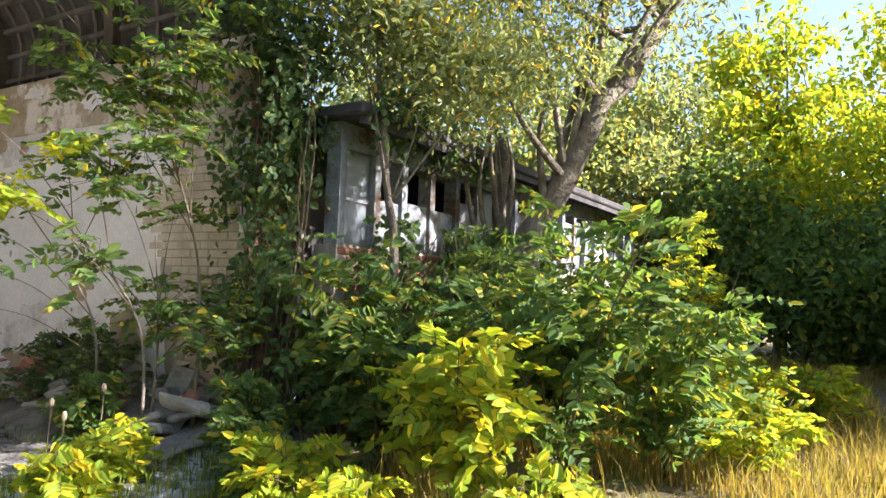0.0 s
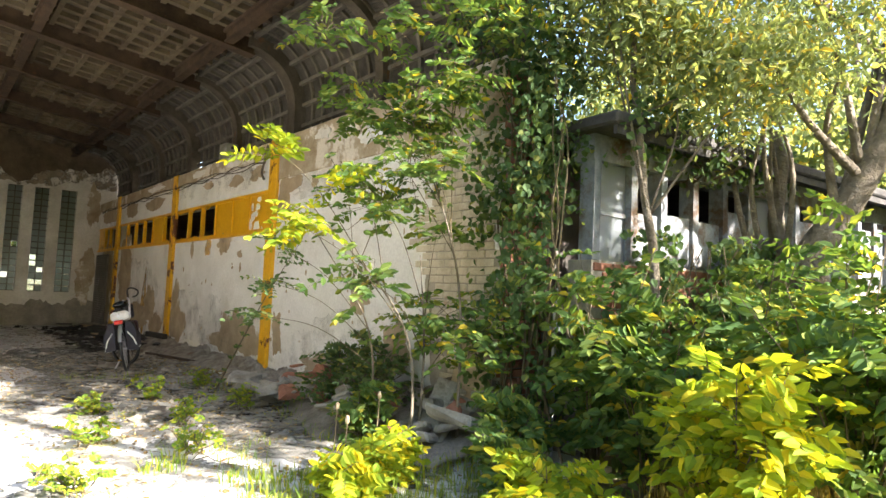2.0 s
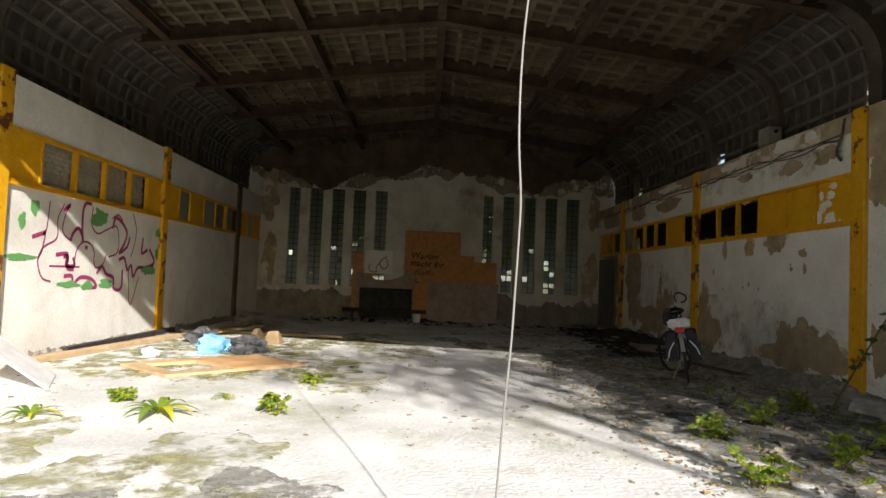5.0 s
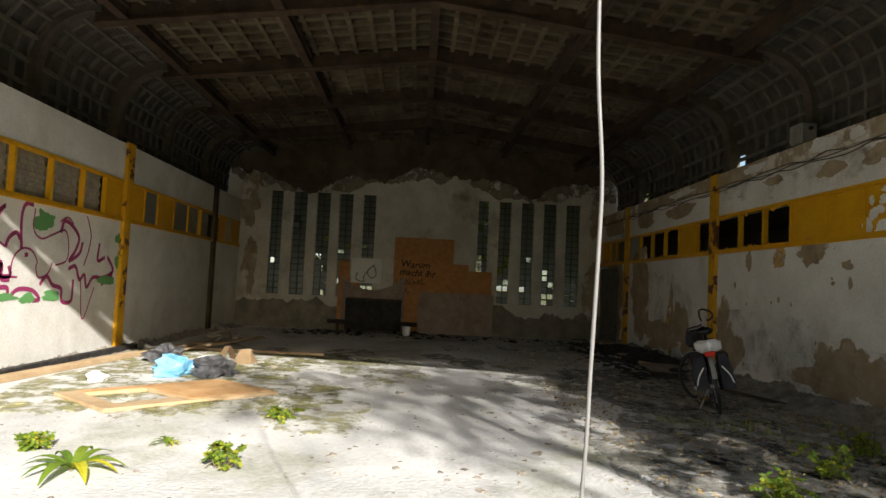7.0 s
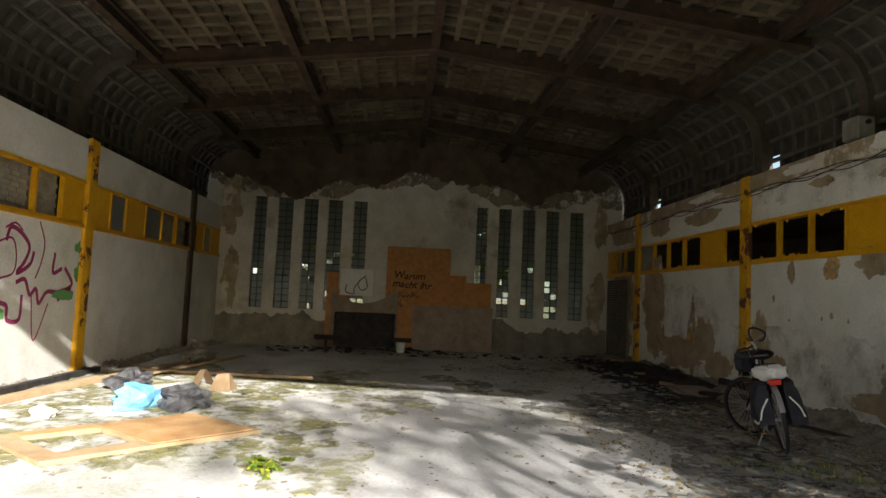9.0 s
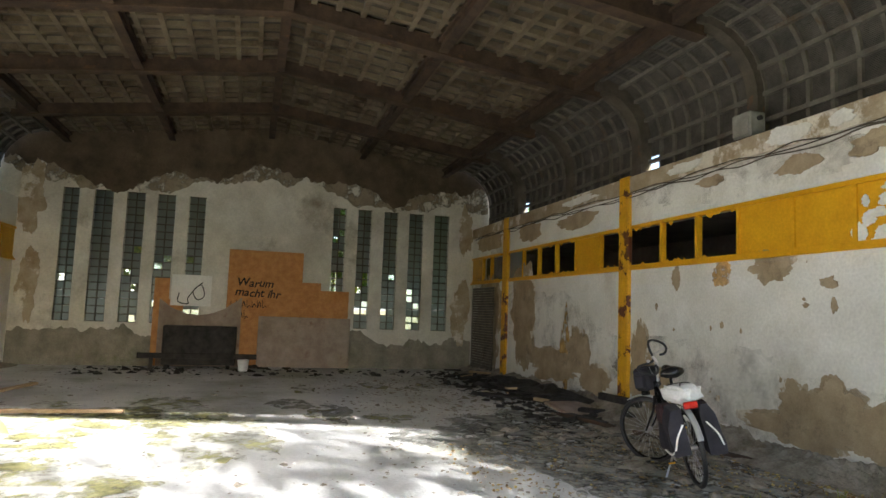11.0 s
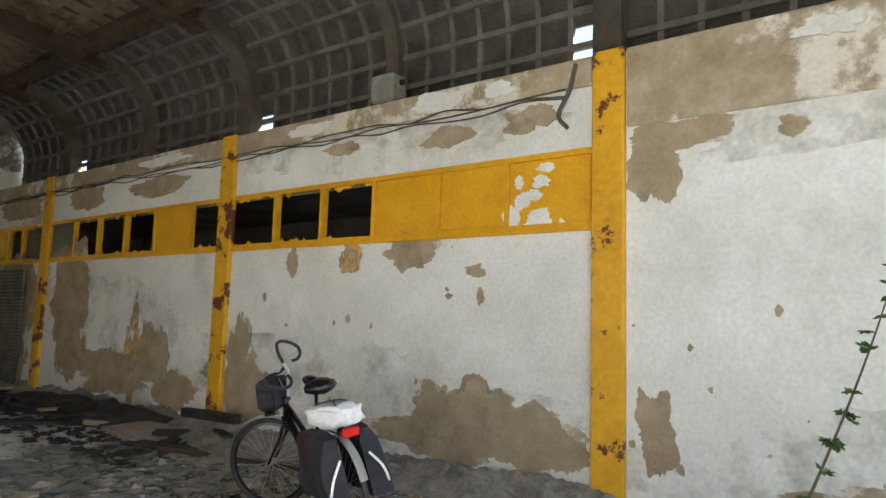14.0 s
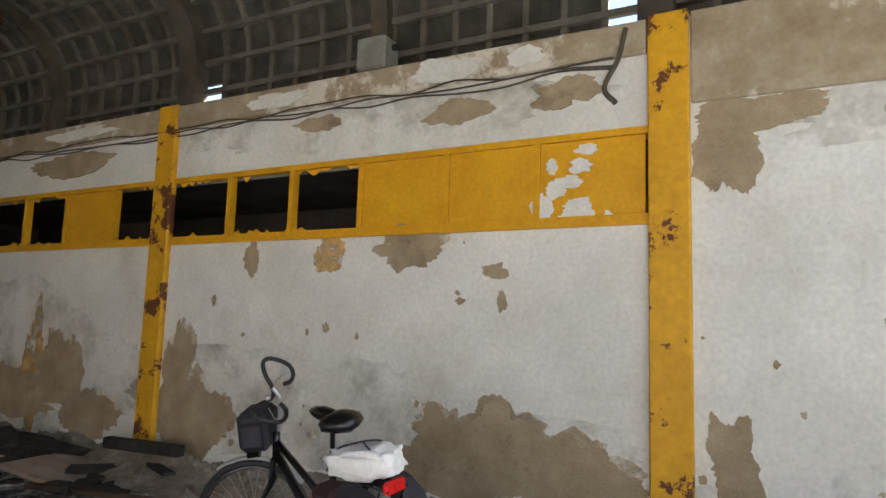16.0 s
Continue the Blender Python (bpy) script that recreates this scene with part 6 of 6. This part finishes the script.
def wood_tree(x, y, h, w, mat, seed, n=9000, size=0.2, low=0.25, lab="leafy green forest tree round the yard"):
    return tree("forest_tree", lab, [(x, y, -0.1), (x + 0.2, y, h * 0.35), (x - 0.1, y + 0.2, h * 0.7), (x, y, h * 0.95)], 0.05 + h * 0.014,
                [(x, y, h * (0.5 + low / 2), w, w, h * (0.5 - low / 2), 90)], int(n * 1.3), 1, size, mat, seed, 0.42, 14, ratio=0.6)


# sunlit wood beyond the grass, dark thicket on its far side
for k, (x, y, h, w, mt) in enumerate([(-4.0, 17.0, 8.0, 2.4, M_LEAFG), (-1.0, 19.0, 9.0, 2.6, M_LEAFY), (1.8, 17.0, 6.5, 2.4, M_LEAFY), (4.8, 16.0, 7.5, 2.6, M_LEAFY), (-7.0, 19.0, 9.5, 3.0, M_LEAFG),
                                      (1.2, 20.0, 4.0, 2.2, M_LEAF), (3.8, 19.0, 4.0, 2.4, M_LEAF), (6.6, 17.0, 5.0, 2.5, M_LEAF), (-2.2, 16.0, 4.5, 1.7, M_LEAF), (0.4, 14.8, 3.2, 1.3, M_LEAF),
                                      (2.6, 13.2, 3.6, 1.5, M_LEAF), (4.6, 11.5, 4.4, 1.8, M_LEAF), (7.5, 13.0, 6.0, 2.4, M_LEAFG), (-5.5, 14.5, 6.0, 2.0, M_LEAFG), (3.2, 22.0, 11.0, 3.4, M_LEAFY), (-2.5, 24.0, 11.0, 3.4, M_LEAFG),
                                      (8.0, 22.0, 10.0, 3.4, M_LEAF), (-9.0, 12.0, 8.0, 2.6, M_LEAFG)]):
    wood_tree(x, y, h, w, mt, 100 + k, 9000 if y < 18 else 7000, 0.16 if y < 18 else 0.22, 0.05, "yellowing sunlit wood-edge tree" if mt is M_LEAFY else "green tree at the wood edge")
# the wood closing the place round the yard, with thin crowns toward the sun
for k, (x, y, h, w, n) in enumerate([(13, 3.5, 8.5, 2.6, 2600), (17, 8, 9.0, 3.0, 3000), (11, -2.5, 6.0, 2.2, 1800), (16, -4, 9, 3.2, 7000), (14, -10, 10, 3.6, 8000), (6, -13, 9, 3.2, 8000),
                                     (-1, -13, 9, 3.2, 8000), (10, -7, 6, 2.6, 7000), (22, 0, 9, 3.4, 4000), (12, 14, 9, 3.2, 8000), (20, 16, 11, 4, 8000), (4, -18, 11, 3.8, 8000), (-27, -5, 7, 2.8, 8000), (-27, 1, 7, 2.8, 8000), (-28.5, 5, 8, 3, 6000), (-29, -2, 9, 3, 6000)]):
    wood_tree(x, y, h, w, M_LEAF if k % 3 else M_LEAFG, 200 + k, n, 0.24, 0.3)

tree("yard_tree", "tall thin-crowned tree shading the yard", [(7.5, 6.5, -0.1), (7.4, 6.4, 3.0), (7.0, 5.7, 6.0), (6.6, 5.0, 9.4)], 0.18,
     [(6.3, 4.6, 9.5, 2.3, 2.8, 1.3, 44), (6.8, 7.8, 7.6, 2.0, 1.6, 1.8, 28)], 6200, 1, 0.15, M_LEAF, 61, 0.42, 22)
wood_tree(3.6, 9.6, 6.8, 2.0, M_LEAF, 262, 6000, 0.2, 0.1)
# grass and weeds
tufts("dry_grass", "tall dry sunlit grass at the wood edge", 70000, (-3.0, 3.0), (2.2, 15), 0.19, M_GRASS, 51, lambda x, y: not (x > 0.5 and 5 < y < 12), -0.1)
tufts("yard_grass", "thin yellowing grass at the hall mouth", 40000, (-5.6, 1.0), (-4.5, 3.2), 0.085, M_GRASSG, 52, lambda x, y: x > -4.9 + 0.35 * math.sin(y * 2.1) or y > 0.7 + 0.3 * math.sin(x * 3), -0.02)
tufts("weeds_by_wall", "low weeds along the debris", 3500, (-10.5, -4.5), (0.6, 3.2), 0.07, M_GRASSG, 53, lambda x, y: y > 1.0 + (x + 10.5) * 0.02, 0.1)
for k, (x, y, h, sp) in enumerate([(-7.6, 0.9, 0.25, 0.2), (-6.8, 1.5, 0.3, 0.25), (-8.3, 1.6, 0.28, 0.22), (-6.2, 0.6, 0.22, 0.25), (-5.6, 1.2, 0.3, 0.3), (-7.2, 2.3, 0.35, 0.25), (-9.0, 2.4, 0.3, 0.2), (-8.0, -3.1, 0.22, 0.05), (-8.3, -4.6, 0.12, 0.08), (-9.7, -3.0, 0.12, 0.12), (-4.9, 0.3, 0.25, 0.3), (-4.4, -3.4, 0.25, 0.3), (-5.0, -4.6, 0.25, 0.3)]):
    shrub("weed", "small green weed growing through the floor", (x, y, 0.0), h, sp, 7, M_GRASSG, 300 + k, 0.1, 0.04, 5, "weed")


def rosette(x, y, r, seed):
    ob = thing("rosette_weed", "rosette of long bright green leaves on the floor", "weed", pose(x, y, 0.01))
    rg = np.random.default_rng(seed)
    bm = bmesh.new()
    for k in range(11):
        a = math.tau * k / 11 + rg.normal() * 0.15
        L = r * rg.uniform(0.7, 1.15)
        d, s = Vector((math.cos(a), math.sin(a), 0)), Vector((-math.sin(a), math.cos(a), 0))
        prev = None
        for i in range(7):
            t = i / 6
            w = 0.085 * L * math.sin(math.pi * min(1, t * 0.85 + 0.12))
            c = d * L * t + Vector((0, 0, L * (0.75 * t - 0.7 * t * t)))
            row = [bm.verts.new(c - s * w + Vector((0, 0, 0.2 * w))), bm.verts.new(c), bm.verts.new(c + s * w + Vector((0, 0, 0.2 * w)))]
            if prev:
                for j in range(2):
                    bm.faces.new((prev[j], prev[j + 1], row[j + 1], row[j]))
            prev = row
    part("leaf_rosette", bm, M_GRASSG, ob)


rosette(-7.8, -4.05, 0.42, 1)
rosette(-7.5, -5.0, 0.3, 2)
rosette(-8.6, -3.7, 0.16, 3)
for k, (x, y, h) in enumerate([(-4.6, 1.9, 0.5), (-4.2, 1.75, 0.48), (-4.35, 2.1, 0.6)]):
    ob = thing("teasel", "dry brown teasel head on a thin stalk", "teasel", pose(x, y, -0.03), "dry teasels")
    part("stalk", tube(bmesh.new(), [(0, 0, 0), (0.02, 0.01, h)], 0.005, 5), M_STEM, ob)
    bm = bmesh.new()
    lump(bm, (0.02, 0.01, h + 0.025), (0.016, 0.016, 0.03), k, 0.1)
    part("seed_head", bm, M_RENDER, ob)
